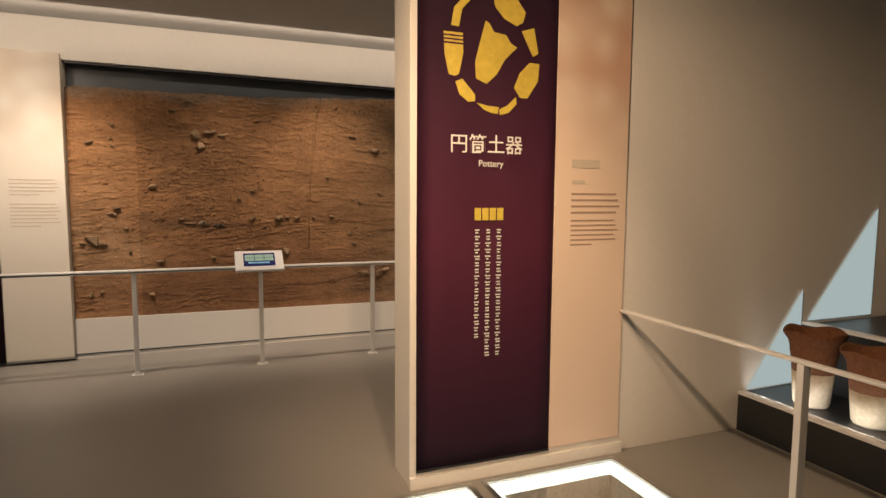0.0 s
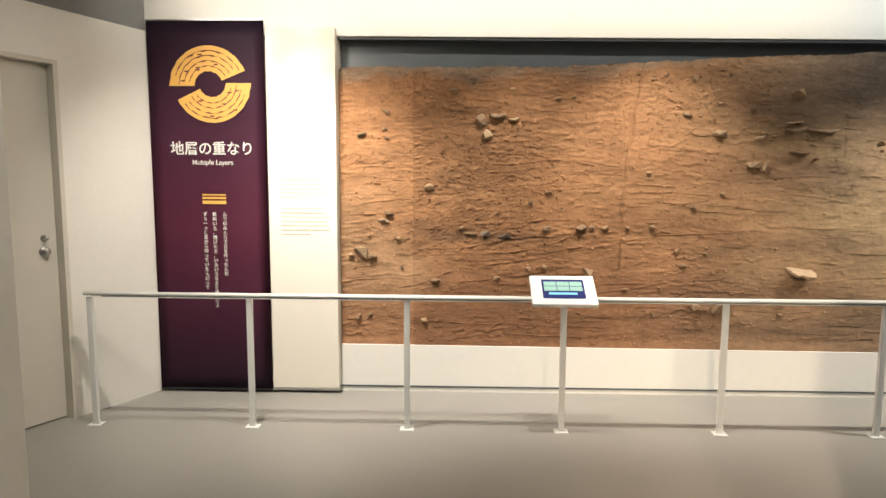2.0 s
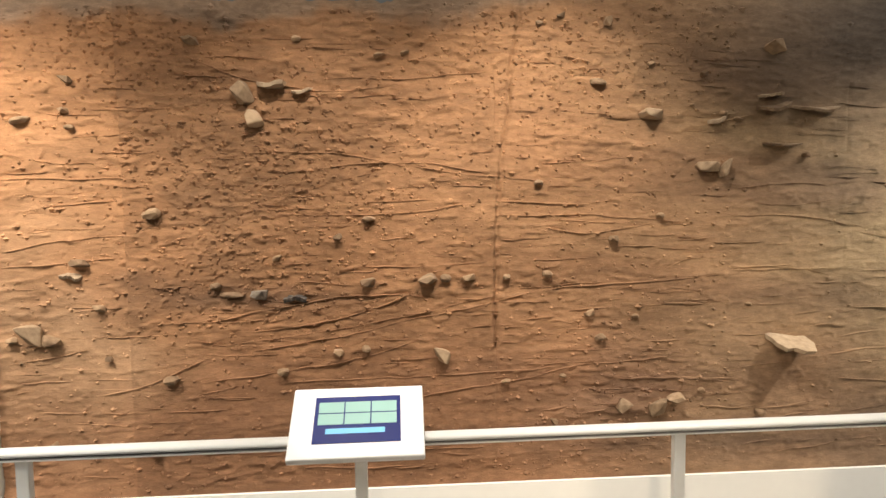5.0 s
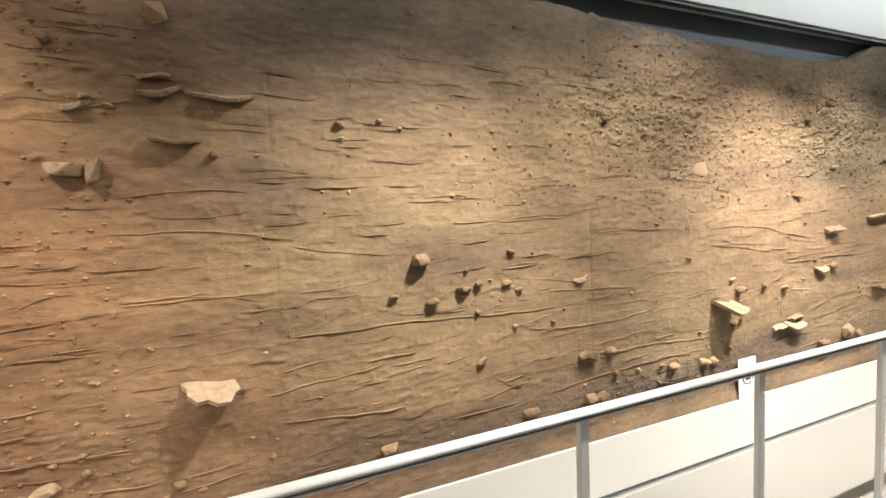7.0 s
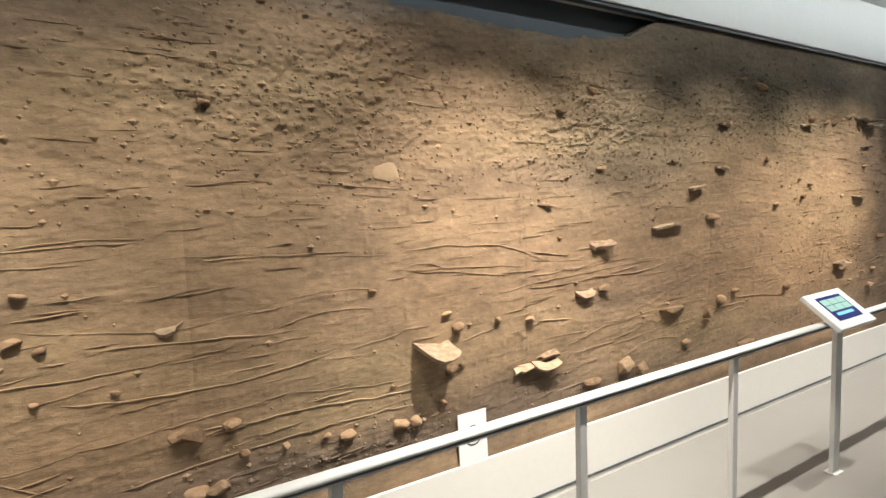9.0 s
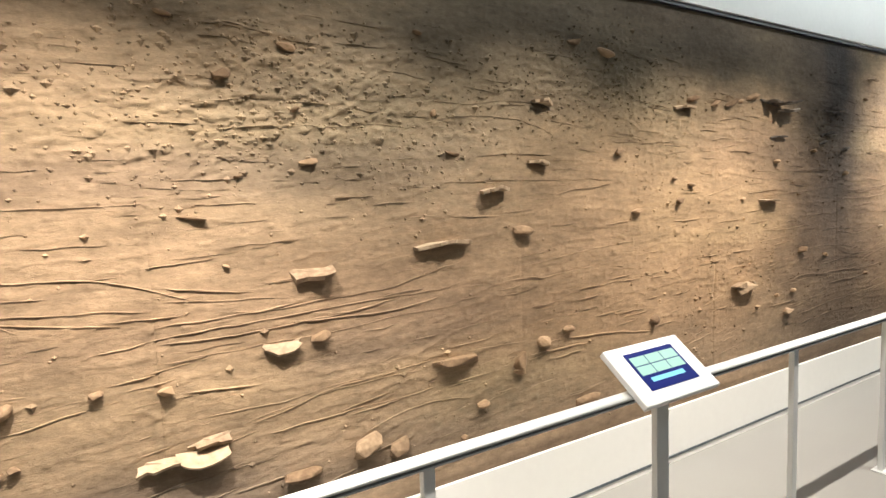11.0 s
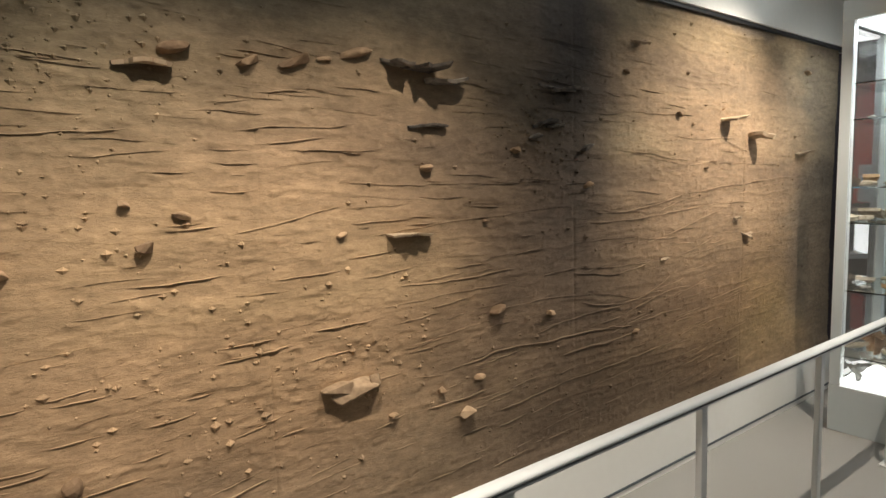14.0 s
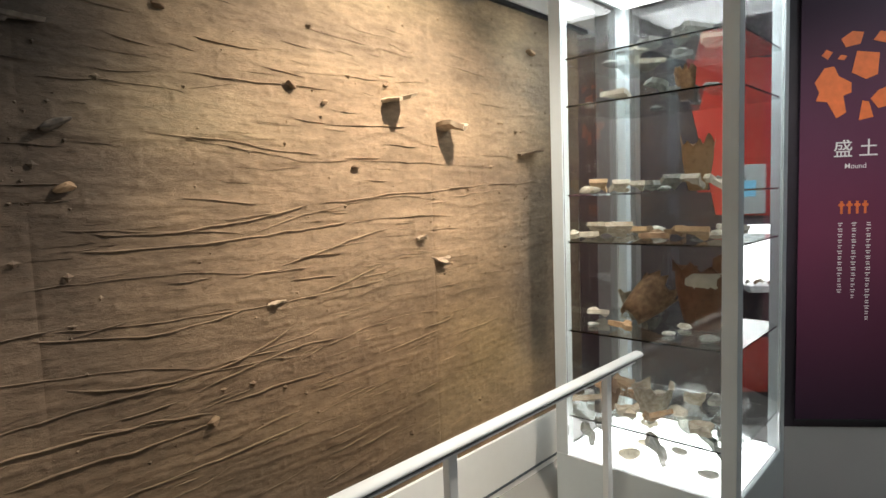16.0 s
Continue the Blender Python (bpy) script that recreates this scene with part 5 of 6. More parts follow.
for nm, mat, w, z0, z1 in (("rail_slot", WALL_GREY, 0.020, 0.8085, 0.8118), ("rail_carrier", RAIL, 0.022, 0.8040, 0.8085)):
    bm = box(-7.4, 7.4, -w, w, z0, z1)
    for v in bm.verts:
        v.co.z += RISE(v.co.x)
    part(nm, bm, mat, rail)
first_post = None
for i, x in enumerate((-1.49, -0.445, 0.572, 1.573, 2.59, 3.58, 4.55, 5.51, 6.47, 7.45, 8.45, 9.38, 10.31, 11.26, 12.24, 13.18)):
    wide = 0.024 if x == 1.57 else 0.034 if x == 8.45 else 0.019
    top = RISE(x - 6.0)
    if first_post is None or wide > 0.02:
        bm = box(-wide, wide, -0.013, 0.013, 0.006, 0.8035, 0.003)
        post = part("post", bm, RAIL, rail)
        post.location = (x - 6.0, 0, 0)
        post.scale.z = (0.785 + top) / 0.786
        plate = part("base_plate", box(-0.045, 0.045, -0.035, 0.035, 0.0, 0.007, 0.002), RAIL, post)
        if wide < 0.02:
            first_post = (post, plate)
    else:
        post = new("post", first_post[0].data)
        post.parent, post.location, post.scale = rail, (x - 6.0, 0, 0), (1, 1, (0.785 + top) / 0.786)
        plate = new("base_plate", first_post[1].data)
        plate.parent = post


def info_tablet(x):
    """White housing on the rail, tilted to the visitor, with a lit touch screen."""
    t = thing("info_tablet", x, -0.765, 0.905, "white tilted information tablet with a lit blue screen on the handrail", "tablet", "information tablets")
    t.matrix_world = pose(x, -0.775, 0.924, 37, 0, 0)
    part("housing", box(-0.205, 0.205, -0.125, 0.125, -0.014, 0.014, 0.005), WHITE, t)
    scr = part("screen", box(-0.133, 0.133, -0.075, 0.088, 0.0145, 0.0165), SCREEN, t, "glowing navy touch screen")
    for i in range(6):
        k, r = i % 3, i // 3
        part("screen_tile", box(-0.121 + k * 0.082, -0.043 + k * 0.082, -0.012 + r * 0.042, 0.026 + r * 0.042, 0.0168, 0.0176), TILE, scr, "pale green picture button")
    part("screen_caption", box(-0.095, 0.085, -0.044, -0.026, 0.0168, 0.0176), SCREEN_CYAN, scr, "pale blue line of text")
    part("bracket", box(-0.05, 0.05, -0.03, 0.05, -0.05, -0.0142, 0.004), WHITE, t)


info_tablet(1.565)
info_tablet(8.46)
sign = thing("notice_card", 6.505, -0.044, 0.3385, "small white notice card with a dark round symbol", "sign")
sign.matrix_world = pose(6.505, -0.044, 0.3385, -2, 0, 0)
part("card", box(-0.083, 0.083, -0.004, 0.0, 0.0, 0.25, 0.001), WHITE, sign)
bm = lathe(((0.050, 0), (0.050, 0.001)), 28)
bm.transform(Matrix.Translation((0, -0.0042, 0.135)) @ pose(0, 0, 0, 90, 0, 0))
ring = part("symbol_disc", bm, INK, sign)
bm = lathe(((0.042, 0), (0.042, 0.001)), 28)
bm.transform(Matrix.Translation((0, -0.0056, 0.135)) @ pose(0, 0, 0, 90, 0, 0))
part("symbol_field", bm, WHITE, sign)
part("symbol_mark", box(-0.023, 0.023, -0.0078, -0.0066, 0.115, 0.147), INK, sign)


# ---------------------------------------------------------------- banners and printed boards
def hanging(name, x, y, w, z0, z1, label, rz=0, mat=None):
    b = thing(name, x, y, 0, label, "banner", rz=rz)
    bm = bmesh.new()
    nx, nz = 10, 24
    grid = [[bm.verts.new((w * i / nx, 0.003 * math.sin(i * 1.3 + j * 0.15), z0 + (z1 - z0) * j / nz)) for i in range(nx + 1)] for j in range(nz + 1)]
    for j in range(nz):
        for i in range(nx):
            bm.faces.new((grid[j][i], grid[j][i + 1], grid[j + 1][i + 1], grid[j + 1][i]))
    bmesh.ops.solidify(bm, geom=bm.faces[:], thickness=0.006)
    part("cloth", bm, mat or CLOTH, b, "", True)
    part("bottom_bar", box(0, w, -0.008, 0.006, z0 - 0.012, z0, 0.002), BLACK, b)
    part("top_bar", box(0, w, -0.008, 0.006, z1, z1 + 0.012, 0.002), STEEL, b)
    return b


def arc_outline(cx, cz, r0, r1, a0, a1, n=26, lift=0.0):
    pts = []
    for i in range(n):
        a = radians(a0 + (a1 - a0) * i / (n - 1))
        pts.append((cx + r1 * math.cos(a) * (1 + 0.015 * math.sin(i * 2.1)), cz + r1 * math.sin(a)))
    for i in range(n):
        a = radians(a1 + (a0 - a1) * i / (n - 1))
        pts.append((cx + r0 * math.cos(a), cz + r0 * math.sin(a) * (1 + 0.03 * math.sin(i * 1.7))))
    return pts


# banner of the layers beside the soil wall
lay = hanging("banner", -1.384, -0.125, 0.862, 0.032, 2.765, "aubergine cloth banner with an ochre layered ring emblem")
cx, cz = 0.460, 2.325
half_a = part("emblem_upper", slab(arc_outline(cx - 0.01, cz - 0.02, 0.105, 0.288, 22, 180), -0.0065, -0.0045), GOLD, lay, "ochre layered half ring")
half_b = part("emblem_lower", slab(arc_outline(cx + 0.015, cz + 0.0, 0.100, 0.284, 205, 360), -0.0065, -0.0045), GOLD, lay, "ochre layered half ring")
rnd = random.Random(3)
for ob, ox, oz, a0, a1 in ((half_a, cx - 0.01, cz - 0.02, 26, 178), (half_b, cx + 0.015, cz, 208, 356)):
    for r in (0.143, 0.180, 0.218, 0.252):
        s0 = a0 + rnd.uniform(0, 12)
        part("emblem_line", slab(arc_outline(ox, oz, r - 0.003, r + 0.003, s0, a1 - rnd.uniform(0, 18), 22), -0.0085, -0.0067), GOLD_DARK, ob)
    for k in range(7):
        a, r = radians(rnd.uniform(a0 + 8, a1 - 8)), rnd.uniform(0.13, 0.265)
        x, z = ox + r * math.cos(a), oz + r * math.sin(a)
        part("emblem_mark", slab(((x - 0.018, z - 0.004), (x + 0.014, z - 0.006), (x + 0.019, z + 0.006), (x - 0.012, z + 0.005)), -0.0092, -0.0087), GOLD_DARK, ob)
lettering("title", "地層の重なり", 0.460, 1.847, 0.104, LETTER, lay, -0.0075, bold=0.013)
lettering("subtitle", "Multiple Layers", 0.460, 1.750, 0.05, LETTER, lay, -0.0075)
for z0, z1 in ((1.445, 1.470), (1.482, 1.496), (1.508, 1.517)):
    part("emblem_bar", box(0.373, 0.551, -0.0068, -0.0048, z0, z1), GOLD, lay)
column("body_text", "ムラのみんなで丘を作ったんだ", 0.537, 1.390, 0.0345, 0.0352, LETTER, lay, -0.0075)
column("body_text", "黄色い土、焼けた土、いろいろな土を積んだよ", 0.460, 1.390, 0.0345, 0.0352, LETTER, lay, -0.0075)
column("body_text", "ずぅーっと昔から作っていたんだって", 0.390, 1.390, 0.0345, 0.0352, LETTER, lay, -0.0075)
# cream board beside it
far = thing("text_board", -0.516, -0.115, 0, "tall cream printed board with faint brown lettering", "text board")
part("board", box(0, 0.508, -0.006, 0.23, 0.04, 2.72, 0.002), PANEL_FAR, far)
part("foot_bar", box(0, 0.52, -0.012, 0.23, 0.022, 0.0395), STEEL, far)
bars("text_block", 0.09, 1.63, 0.37, 0.008, 0.032, 5, INK_PALE, far, -0.008)
bars("text_block", 0.09, 1.42, 0.37, 0.008, 0.032, 7, INK_PALE, far, -0.008)

# banner of the pots on the long wall
pots = hanging("banner", 2.127, -3.422, 0.757, 0.045, 2.78, "aubergine cloth banner with a ring of mustard pot shapes")
pots.matrix_world = Matrix.Translation((2.127, -3.422, 0.05)) @ Matrix.Diagonal((1.045, 1, 1.025, 1))


def print_piece(name, mat, label, y0, *uv):
    """A printed shape on the pot banner, drawn in units of 1.7 mm round the emblem's middle."""
    pts = [(0.385 + (u - 222) * 0.00173, 2.14 - (v - 170) * 0.00176) for u, v in zip(uv[0::2], uv[1::2])]
    return part(name, slab(pts, y0 - 0.002, y0), mat, pots, label)


POT_SHAPE = "mustard pot shape"
beaker = print_piece("emblem_piece", OLIVE, POT_SHAPE, -0.0045, 74, 126, 131, 126, 133, 180, 120, 238, 108, 243, 90, 240, 77, 185)
for v in (133, 143, 153):
    line = print_piece("emblem_line", CLOTH, "", -0.0066, 73, v, 133, v, 133, v + 4, 73, v + 4)
    line.parent = beaker
print_piece("emblem_piece", OLIVE, POT_SHAPE, -0.0045, 96, 108, 104, 60, 138, 22, 200, 4, 202, 15, 158, 30, 128, 62, 119, 110)
print_piece("emblem_piece", OLIVE, POT_SHAPE, -0.0045, 220, 12, 248, -2, 300, 18, 326, 50, 318, 78, 298, 90, 258, 74, 230, 46)
print_piece("emblem_piece", OLIVE, POT_SHAPE, -0.0045, 314, 102, 354, 90, 370, 160, 352, 171, 336, 142)
print_piece("emblem_piece", OLIVE, POT_SHAPE, -0.0045, 342, 188, 374, 190, 370, 240, 336, 290, 312, 290, 292, 262, 310, 220)
print_piece("emblem_piece", OLIVE, POT_SHAPE, -0.0045, 246, 326, 272, 314, 299, 288, 301, 308, 276, 334, 248, 342)
print_piece("emblem_piece", OLIVE, POT_SHAPE, -0.0045, 175, 312, 214, 319, 244, 320, 242, 339, 222, 338, 198, 330)
print_piece("emblem_piece", OLIVE, POT_SHAPE, -0.0045, 110, 258, 130, 249, 170, 290, 170, 308, 150, 311, 122, 292)
print_piece("emblem_pot", OLIVE, "mustard jar with a wavy rim", -0.0045, 200, 86, 212, 92, 226, 114, 264, 118, 280, 140, 300, 150, 262, 186, 236, 230, 205, 258, 172, 245, 169, 200, 184, 142)
lettering("title", "円筒土器", 0.362, 1.682, 0.100, LETTER, pots, -0.0075)
lettering("subtitle", "Pottery", 0.385, 1.592, 0.045, LETTER, pots, -0.0075)
for i in range(4):
    part("emblem_bar", box(0.30 + i * 0.041, 0.335 + i * 0.041, -0.0068, -0.0048, 1.308, 1.37), OLIVE, pots)
for x, n in ((0.315, 17), (0.375, 20), (0.435, 20)):
    sign_marks("body_text", x, 1.262, 0.030, 0.0335, n, LETTER, pots, -0.0065)
near = thing("text_board", 2.92, -3.416, 0, "tall salmon printed board with brown lettering", "text board")
near.matrix_world = Matrix.Translation((2.92, -3.416, 0.03)) @ Matrix.Diagonal((0.95, 1, 1.03, 1))
part("board", box(0, 0.50, -0.010, 0.005, 0.065, 2.8, 0.002), PANEL_NEAR, near)
bars("heading", 0.11, 1.64, 0.19, 0.045, 0.05, 1, INK_PALE, near, -0.012, 1.0)
bars("heading", 0.11, 1.53, 0.09, 0.02, 0.05, 1, INK_PALE, near, -0.012, 1.0)
bars("text_block", 0.11, 1.462, 0.34, 0.010, 0.033, 4, INK_FAINT, near, -0.012, 0.93)
bars("text_block", 0.11, 1.318, 0.33, 0.008, 0.026, 6, INK_FAINT, near, -0.012, 0.45)

# banner on the end wall
mound = thing("banner", 0, 0, 0, "aubergine cloth banner with orange figurine fragments", "banner")
mound.matrix_world = END
bmc = bmesh.new()
add_box(bmc, 0.0, 0.86, -0.006, 0.0, 0.06, 2.8)
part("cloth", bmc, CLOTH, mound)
part("bottom_bar", box(0, 0.86, -0.009, 0.004, 0.045, 0.0595), BLACK, mound)
for n_, pts in enumerate((((0.10, 2.06), (0.16, 2.16), (0.22, 2.17), (0.25, 2.10), (0.33, 2.05), (0.33, 1.98), (0.28, 1.96), (0.30, 1.84), (0.24, 1.80), (0.18, 1.92), (0.11, 1.93), (0.13, 1.99)),
             ((0.33, 2.12), (0.36, 2.27), (0.50, 2.25), (0.49, 2.10), (0.42, 2.07)),
             ((0.26, 2.36), (0.29, 2.30), (0.38, 2.32), (0.40, 2.40), (0.33, 2.41)),
             ((0.38, 1.78), (0.40, 1.92), (0.44, 1.91), (0.47, 1.80)),
             ((0.45, 1.93), (0.50, 1.99), (0.58, 2.02), (0.58, 1.88), (0.50, 1.86)),
             ((0.14, 2.25), (0.17, 2.29), (0.21, 2.27), (0.18, 2.22)), ((0.24, 2.22), (0.26, 2.25), (0.30, 2.24), (0.28, 2.21)),
             ((0.46, 2.34), (0.50, 2.40), (0.57, 2.39), (0.56, 2.31)))):
    pts = [(0.08 + (x - 0.10) * 0.92, 1.97 + (z - 1.80) * 0.85) for x, z in pts]
    part("emblem_piece", slab(pts, -0.0085, -0.0065), ORANGE, mound, "orange printed fragment")
lettering("title", "盛 土", 0.325, 1.775, 0.115, LETTER, mound, -0.0085)
lettering("subtitle", "Mound", 0.325, 1.675, 0.045, LETTER, mound, -0.0085)
for i in range(4):
    x = 0.25 + i * 0.046
    part("emblem_bar", slab([(x + a, 1.38 + b) for a, b in ((-0.007, 0), (0.007, 0), (0.007, 0.045), (0.018, 0.05), (0.018, 0.062), (0.007, 0.067), (0.008, 0.08), (-0.008, 0.08), (-0.007, 0.067), (-0.018, 0.062), (-0.018, 0.05), (-0.007, 0.045))], -0.0085, -0.0065), ORANGE, mound)
for x, n in ((0.245, 13), (0.325, 14), (0.41, 18)):
    sign_marks("body_text", x, 1.325, 0.03, 0.035, n, LETTER, mound, -0.0075)


# ---------------------------------------------------------------- showcase
case = thing("showcase", 13.825, -0.773, 0, "tall lit glass showcase with pale metal posts and glass shelves", "showcase")
CW, CD = 0.36, 0.418
part("plinth", box(-CW, CW, -CD, CD, 0.0, 0.30, 0.004), CASE, case)
part("lit_floor", box(-CW + 0.03, CW - 0.03, -CD + 0.03, CD - 0.03, 0.3005, 0.312), LIGHTBOX, case, "glowing white floor panel")
part("cornice", box(-CW, CW, -CD, CD, 2.56, 2.68, 0.004), CASE, case)
part("lit_top", box(-CW + 0.05, CW - 0.05, -CD + 0.05, CD - 0.05, 2.545, 2.5595), LIGHTBOX, case, "glowing white lamp panel")
for sx in (-1, 1):
    for sy in (-1, 1):
        x, y = sx * (CW - 0.032), sy * (CD - 0.032)
        part("corner_post", box(x - 0.031, x + 0.031, y - 0.031, y + 0.031, 0.3005, 2.5595, 0.003), CASE, case)
for s in (-1, 1):
    for nm, b in (("pane", box(s * (CW - 0.012) - 0.003, s * (CW - 0.012) + 0.003, -CD + 0.064, CD - 0.064, 0.315, 2.54)),
                  ("pane", box(-CW + 0.064, CW - 0.064, s * (CD - 0.012) - 0.003, s * (CD - 0.012) + 0.003, 0.315, 2.54))):
        ob = part(nm, b, PANE, case)
        ob.visible_shadow = False
SHELVES = (0.50, 0.92, 1.345, 1.565, 1.975, 2.19)
for z in SHELVES:
    ob = part("glass_shelf", box(-CW + 0.02, CW - 0.02, -CD + 0.02, CD - 0.02, z - 0.008, z), GLASS, case)
    ob.visible_shadow = False


def sherd_on(x, y, z, w, d, h, mat, kind, i, rz, tilt=0):
    """A find that lies or leans in the showcase, resting on what carries it."""
    me = shape(kind, mat, i)
    m = pose(0, 0, 0, tilt, 0, rz) @ Matrix.Diagonal((w, d, h, 1))
    low = min((m @ v.co).z for v in me.vertices)
    ob = new("pottery_sherd" if kind == "sherd" else "stone_find", me)
    ob.matrix_world = Matrix.Translation((x, y, z - low + 0.0005)) @ m
    return tagged(ob, {"fired_clay": "brown fired clay fragment on a glass shelf", "pale_clay": "pale weathered clay fragment on a glass shelf",
                       "grey_clay": "dark grey clay fragment on a glass shelf"}[mat.name], "sherd" if kind == "sherd" else "stone", "finds in the showcase")


RF = random.Random(21)
for z, n, big in ((0.312, 12, 1.25), (0.50, 12, 1.35), (0.92, 11, 1.05), (1.345, 12, 1.25), (1.565, 12, 1.2), (1.975, 9, 1.25), (2.19, 11, 1.25)):
    cells = [(i, j) for i in range(4) for j in range(3)]
    RF.shuffle(cells)
    for k in range(n):
        i, j = cells[k]
        y = -1.025 + i * 0.18 + RF.uniform(-0.02, 0.02)
        x = 13.795 - 0.19 + j * 0.19 + RF.uniform(-0.02, 0.02)
        mat = RF.choice((SLATE, SLATE, BONE) if z > 1.9 or z < 0.4 else (CLAY, BONE, SLATE, BONE))
        kind = RF.choice(("sherd", "sherd", "pebble"))
        w = RF.uniform(0.06, 0.125) * big
        if kind == "sherd":
            sherd_on(x, y + 0.04, z, w, w * 0.8, 0.022, mat, kind, RF.randrange(9), RF.uniform(0, 180), RF.choice((0, 8, 16, 26) if z > 0.4 else (0, 8, 35, 50)))
        else:
            sherd_on(x, y, z, w * 0.85, w * 0.65, w * 0.32, mat, kind, RF.randrange(9), RF.uniform(0, 180))


def broken_pot(x, y, z, r, h, mat, rz, name, label, a1=230, tilt=0):
    """Part of a vessel wall with a ragged rim."""
    bm = bmesh.new()
    prof = ((0.55, 0.0), (0.72, 0.25), (0.88, 0.55), (0.92, 0.8), (1.0, 1.0))
    n = 18
    rings = []
    rr = random.Random(int(r * 1000))
    for k, (q, v) in enumerate(prof):
        ring = []
        for i in range(n + 1):
            a = radians(a1 * i / n)
            zz = v * h * (1 - (0.28 * rr.random() if k == len(prof) - 1 else 0))
            ring.append(bm.verts.new((r * q * math.cos(a), r * q * math.sin(a), zz)))
        rings.append(ring)
    for p, q in zip(rings, rings[1:]):
        for i in range(n):
            bm.faces.new((p[i], p[i + 1], q[i + 1], q[i]))
    bmesh.ops.solidify(bm, geom=bm.faces[:], thickness=0.012)
    bm.transform(pose(0, 0, 0, tilt, 0, rz))
    low = min(v.co.z for v in bm.verts)
    bm.transform(Matrix.Translation((x, y, z - low + 0.0005)))
    return tagged(link(name, bm, mat, None, "", True), label, "pot", "finds in the showcase")


broken_pot(13.72, -0.62, 0.92, 0.10, 0.26, CLAY, 60, "broken_pot", "orange-brown broken pot lying on a glass shelf", 250, 55)
broken_pot(13.86, -0.60, 0.92, 0.09, 0.17, BONE, 170, "broken_pot", "pale broken pot wall on a glass shelf", 200, 20)
patched = broken_pot(13.86, -0.92, 0.92, 0.135, 0.34, POT_CLAY, 30, "broken_pot", "dark brown pot with a white restored patch on a glass shelf", 330, 0)
bm = bmesh.new()
rp = random.Random(4)
rows = []
for v in range(9):
    mid, half = 202 + 12 * math.sin(v * 1.7), 20 + 14 * rp.random()
    q = 0.135 * (0.60 + 0.37 * v / 8) + 0.004
    rows.append([bm.verts.new((q * math.cos(radians(mid + half * k)), q * math.sin(radians(mid + half * k)), 0.05 + 0.028 * v)) for k in (-1, -0.5, 0, 0.5, 1)])
for p, q in zip(rows, rows[1:]):
    for k in range(4):
        bm.faces.new((p[k], p[k + 1], q[k + 1], q[k]))
bmesh.ops.solidify(bm, geom=bm.faces[:], thickness=0.004)
bm.transform(Matrix.Translation((13.86, -0.92, 0.92)))
part("restored_patch", bm, PLASTER, patched, "white plaster patch", True)
broken_pot(13.85, -0.90, 1.565, 0.075, 0.26, CLAY, 100, "broken_pot", "tall brown pot fragment on a glass shelf", 190, 0)
broken_pot(13.78, -0.88, 1.975, 0.06, 0.15, CLAY, 20, "broken_pot", "small brown pot fragment on a glass shelf", 220, 0)
broken_pot(13.76, -0.72, 0.50, 0.10, 0.15, BONE, 30, "broken_pot", "shallow pale bowl fragment on a glass shelf", 300, 0)
broken_pot(13.66, -0.52, 0.50, 0.08, 0.14, CLAY, 210, "broken_pot", "brown bowl fragment on a glass shelf", 200, 0)

# shelf with small finds and a screen on the end wall beyond the case
ledge = thing("wall_shelf", 0, 0, 0, "white box shelf with small finds on the end wall", "shelf")
ledge.matrix_world = END
part("box", box(-0.37, -0.17, -0.22, 0.0, 0.93, 0.97, 0.003), WHITE, ledge)
part("back_panel", box(-0.37, -0.17, -0.012, 0.004, 0.9705, 1.33, 0.002), LIGHTBOX, ledge, "lit white back panel")
small_screen = thing("wall_screen", 0, 0, 0, "small lit screen in a grey frame on the end wall", "screen")
small_screen.matrix_world = END
part("frame", box(-0.37, -0.21, -0.03, 0.004, 1.40, 1.71, 0.004), CASE, small_screen)
part("display", box(-0.345, -0.27, -0.034, -0.0302, 1.51, 1.61), SCREEN_CYAN, small_screen, "pale blue display")
for k in range(5):
    p = END @ Vector((-0.35 + k * 0.04, -0.12 - 0.03 * (k % 2), 0))
    sherd_on(p.x, p.y, 0.97, 0.035, 0.03, 0.03, (BONE, CLAY)[k % 2], "block", k, k * 40)


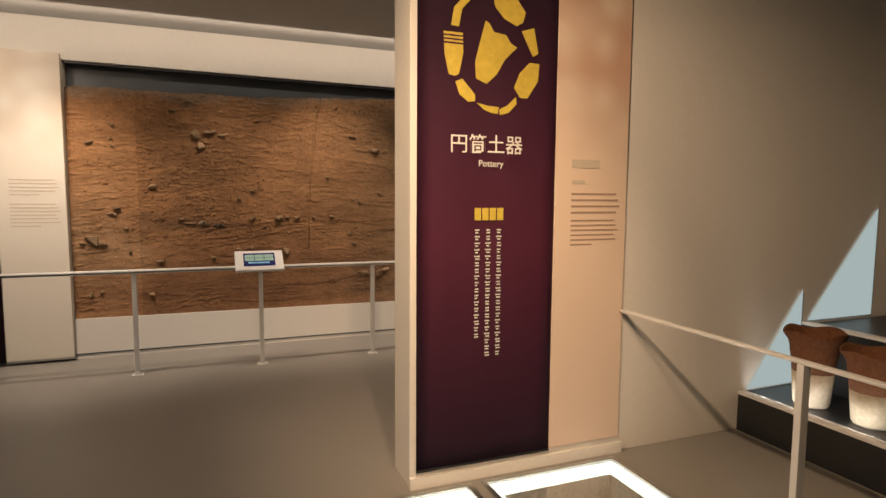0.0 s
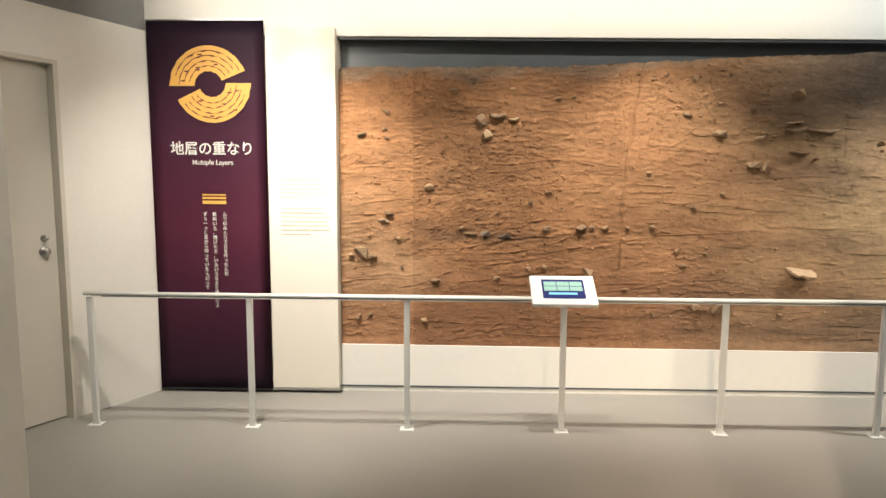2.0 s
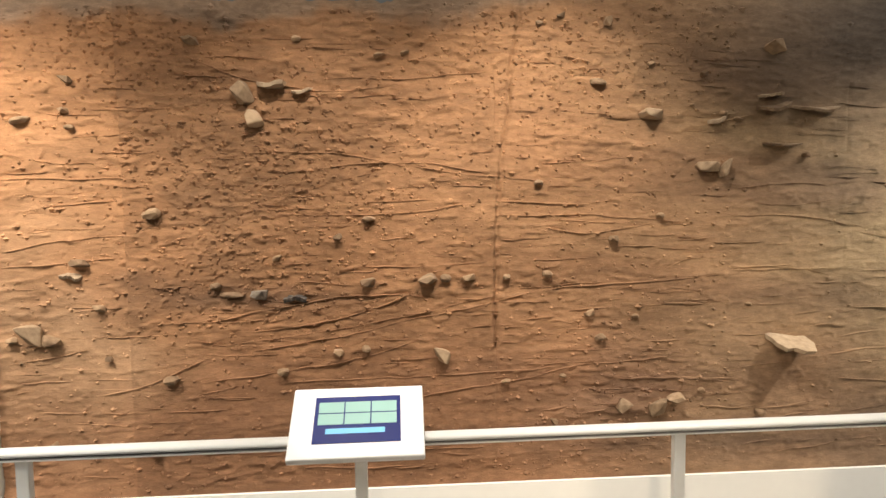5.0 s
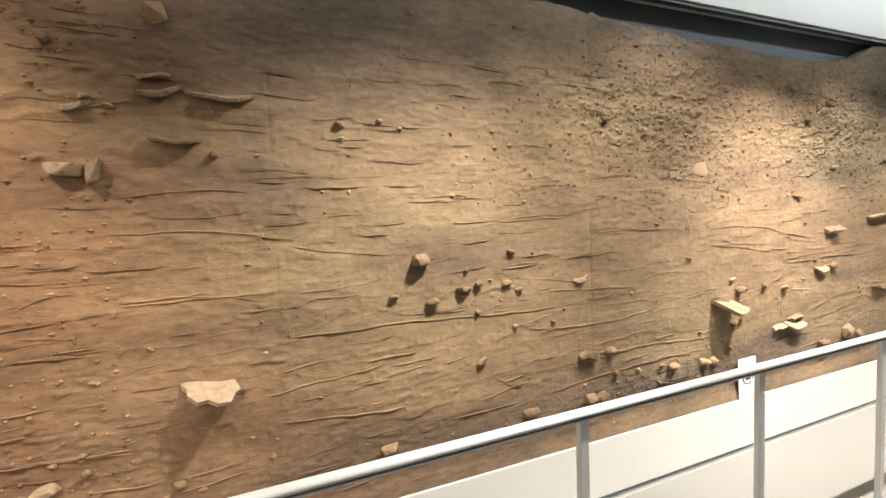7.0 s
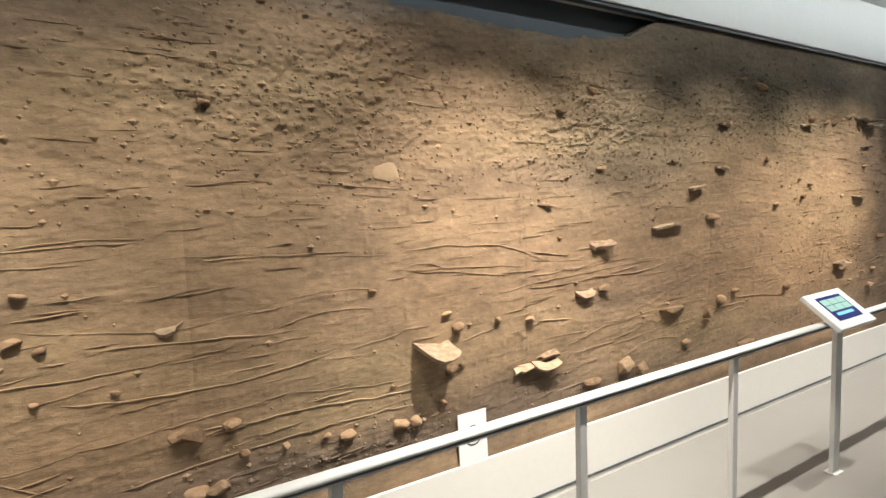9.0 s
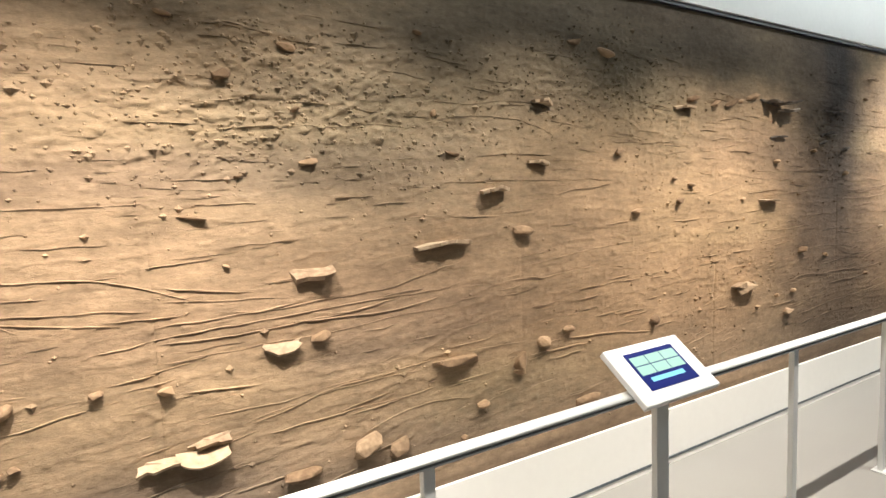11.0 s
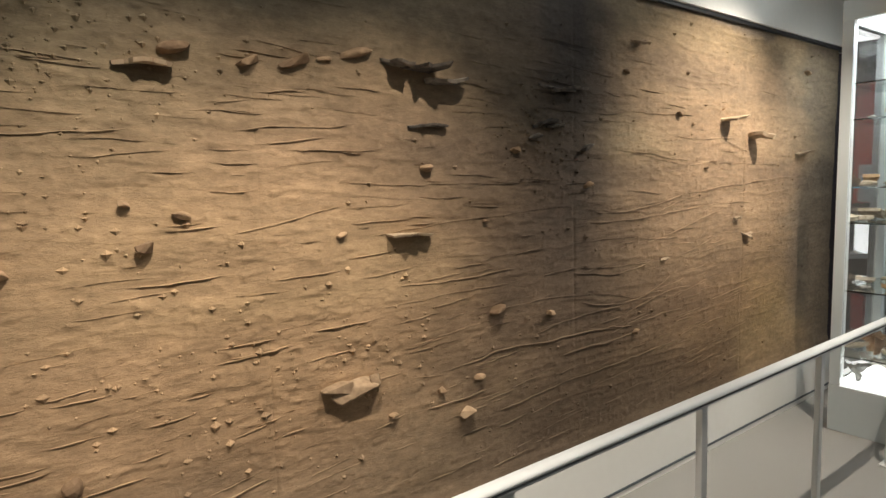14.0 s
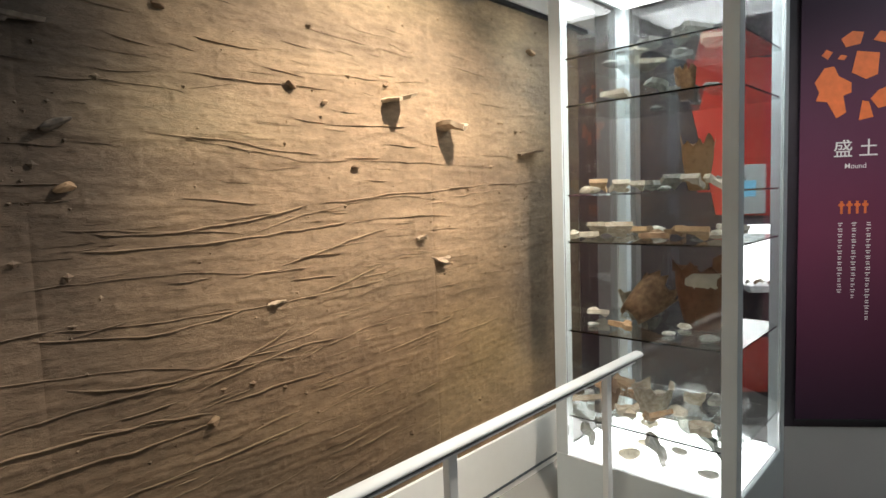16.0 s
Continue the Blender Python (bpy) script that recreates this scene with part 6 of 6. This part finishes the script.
# ---------------------------------------------------------------- first room: lit floor boxes, side rail, pot display
def floor_box(x0, x1, y0, y1):
    """A glass-covered pit in the floor with lit rims and a bed of grey stones."""
    t = thing("floor_showcase", (x0 + x1) / 2, (y0 + y1) / 2, -0.28, "glass-covered floor pit with lit white edges over grey stones", "floor showcase", "floor pits")
    w, d = (x1 - x0) / 2, (y1 - y0) / 2
    part("tray", box(-w + 0.001, w - 0.001, -d + 0.001, d - 0.001, -0.02, 0.02), SLATE, t)
    for a in ((-w + 0.001, -w + 0.035, -d + 0.001, d - 0.001), (w - 0.035, w - 0.001, -d + 0.001, d - 0.001),
              (-w + 0.036, w - 0.036, d - 0.035, d - 0.001), (-w + 0.036, w - 0.036, -d + 0.001, -d + 0.035)):
        part("pit_wall", box(*a, 0.0205, 0.209), SLATE, t)
        part("lit_edge", box(*a, 0.2095, 0.262), PITLIGHT, t, "glowing white edge")
    ob = part("glass_cover", box(-w + 0.002, w - 0.002, -d + 0.002, d - 0.002, 0.268, 0.278), PANE, t)
    ob.visible_shadow = False
    rb = random.Random(int(x0 * 10))
    for k in range(26):
        s = rb.uniform(0.08, 0.24)
        o = new("bed_stone", shape("block", SLATE, k % 9))
        o.parent = t
        o.matrix_local = pose(rb.uniform(-w + 0.1, w - 0.1), rb.uniform(-d + 0.1, d - 0.1), 0.02 + s * 0.35 + rb.uniform(0, 0.05), 0, 0, rb.uniform(0, 180)) @ Matrix.Diagonal((s, s, s * 0.7, 1))
    for a in ((-w - 0.03, -w, -d - 0.03, d + 0.03), (w, w + 0.03, -d - 0.03, d + 0.03), (-w, w, d, d + 0.03), (-w, w, -d - 0.03, -d)):
        part("frame", box(*a, 0.2805, 0.2845), STEEL, t)


floor_box(1.45, 2.385, -4.65, -3.50)
floor_box(2.50, 3.30, -4.65, -3.50)
side = thing("handrail", 3.39, -4.93, 0.0, "white metal handrail guarding the pot display", "handrail")
part("rail", box(-0.018, 0.018, -1.6, 1.5, 0.848, 0.864, 0.005), RAIL, side)
for y in (0.362, -1.3):
    p = part("post", box(-0.022, 0.022, y - 0.016, y + 0.016, 0.006, 0.848, 0.003), RAIL, side)
    part("base_plate", box(-0.045, 0.045, y - 0.035, y + 0.035, 0, 0.007, 0.002), RAIL, p)

stand = thing("display_plinth", 5.2, -4.54, 0, "stepped black plinth with pale step edges", "plinth")
part("lower_step", box(-0.85, 0.9, -1.6, 1.12, 0.0, 0.24), BLACK, stand)
part("step_edge", box(-0.855, -0.80, -1.6, 1.12, 0.2405, 0.262, 0.003), RAIL, stand)
part("lower_top", box(-0.80, 0.9, -1.6, 1.12, 0.2405, 0.252), BLACK, stand)
part("upper_step", box(-0.30, 0.9, -1.6, 1.12, 0.2525, 0.66), BLACK, stand)
part("step_edge", box(-0.305, -0.25, -1.6, 1.12, 0.6605, 0.682, 0.003), RAIL, stand)
# two wedges of light on the wall, put in as thin glowing plates
bm = bmesh.new()
wedge_corners = [bm.verts.new(v) for v in ((-0.78, 1.118, 0.263), (-0.31, 1.118, 0.263), (-0.31, 1.118, 0.90))]
bm.faces.new(wedge_corners)
bmesh.ops.solidify(bm, geom=bm.faces[:], thickness=0.01)
part("light_wedge", bm, LIGHT_WEDGE, stand, "bluish wedge of light on the wall, made as a glowing plate")
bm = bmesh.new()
wedge_corners = [bm.verts.new(v) for v in ((-0.25, 1.118, 0.683), (0.4, 1.118, 0.683), (0.4, 1.118, 1.45))]
bm.faces.new(wedge_corners)
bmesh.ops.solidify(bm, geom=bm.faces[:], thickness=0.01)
part("light_wedge", bm, LIGHT_WEDGE, stand, "bluish wedge of light on the wall, made as a glowing plate")


def clay_pot(x, y, z, r, h):
    """Restored cylinder pot: flaring brown upper half, restored foot with light from below in its pale colour."""
    p = thing("clay_pot", x, y, z, "flaring cylinder pot, brown above, restored below and painted pale for light", "pot", "pots on the plinth")
    # pale plaster colour also holds the light that reaches the foot from below
    part("foot", lathe(((r * 0.54, 0.0), (r * 0.60, 0.015), (r * 0.64, h * 0.2), (r * 0.70, h * 0.46)), 32), PLASTER, p, "restored lower half, coloured paler for light from below", True)
    bm = lathe(((r * 0.70, h * 0.461), (r * 0.74, h * 0.62), (r * 0.80, h * 0.74), (r * 0.79, h * 0.76), (r * 0.86, h * 0.86), (r * 1.04, h * 0.98), (r * 1.03, h), (r * 0.95, h * 0.985), (r * 0.80, h * 0.84), (r * 0.66, h * 0.55)), 32)
    # four low peaks on the rim
    for v in bm.verts:
        if v.co.z > h * 0.9:
            v.co.z += h * 0.025 * math.cos(4 * math.atan2(v.co.y, v.co.x))
    part("body", bm, POT_CLAY, p, "brown fired upper half", True)


clay_pot(4.58, -3.75, 0.2525, 0.165, 0.46)
clay_pot(4.60, -4.10, 0.2525, 0.17, 0.42)
clay_pot(5.15, -3.99, 0.661, 0.15, 0.48)
clay_pot(4.64, -4.69, 0.2525, 0.18, 0.50)
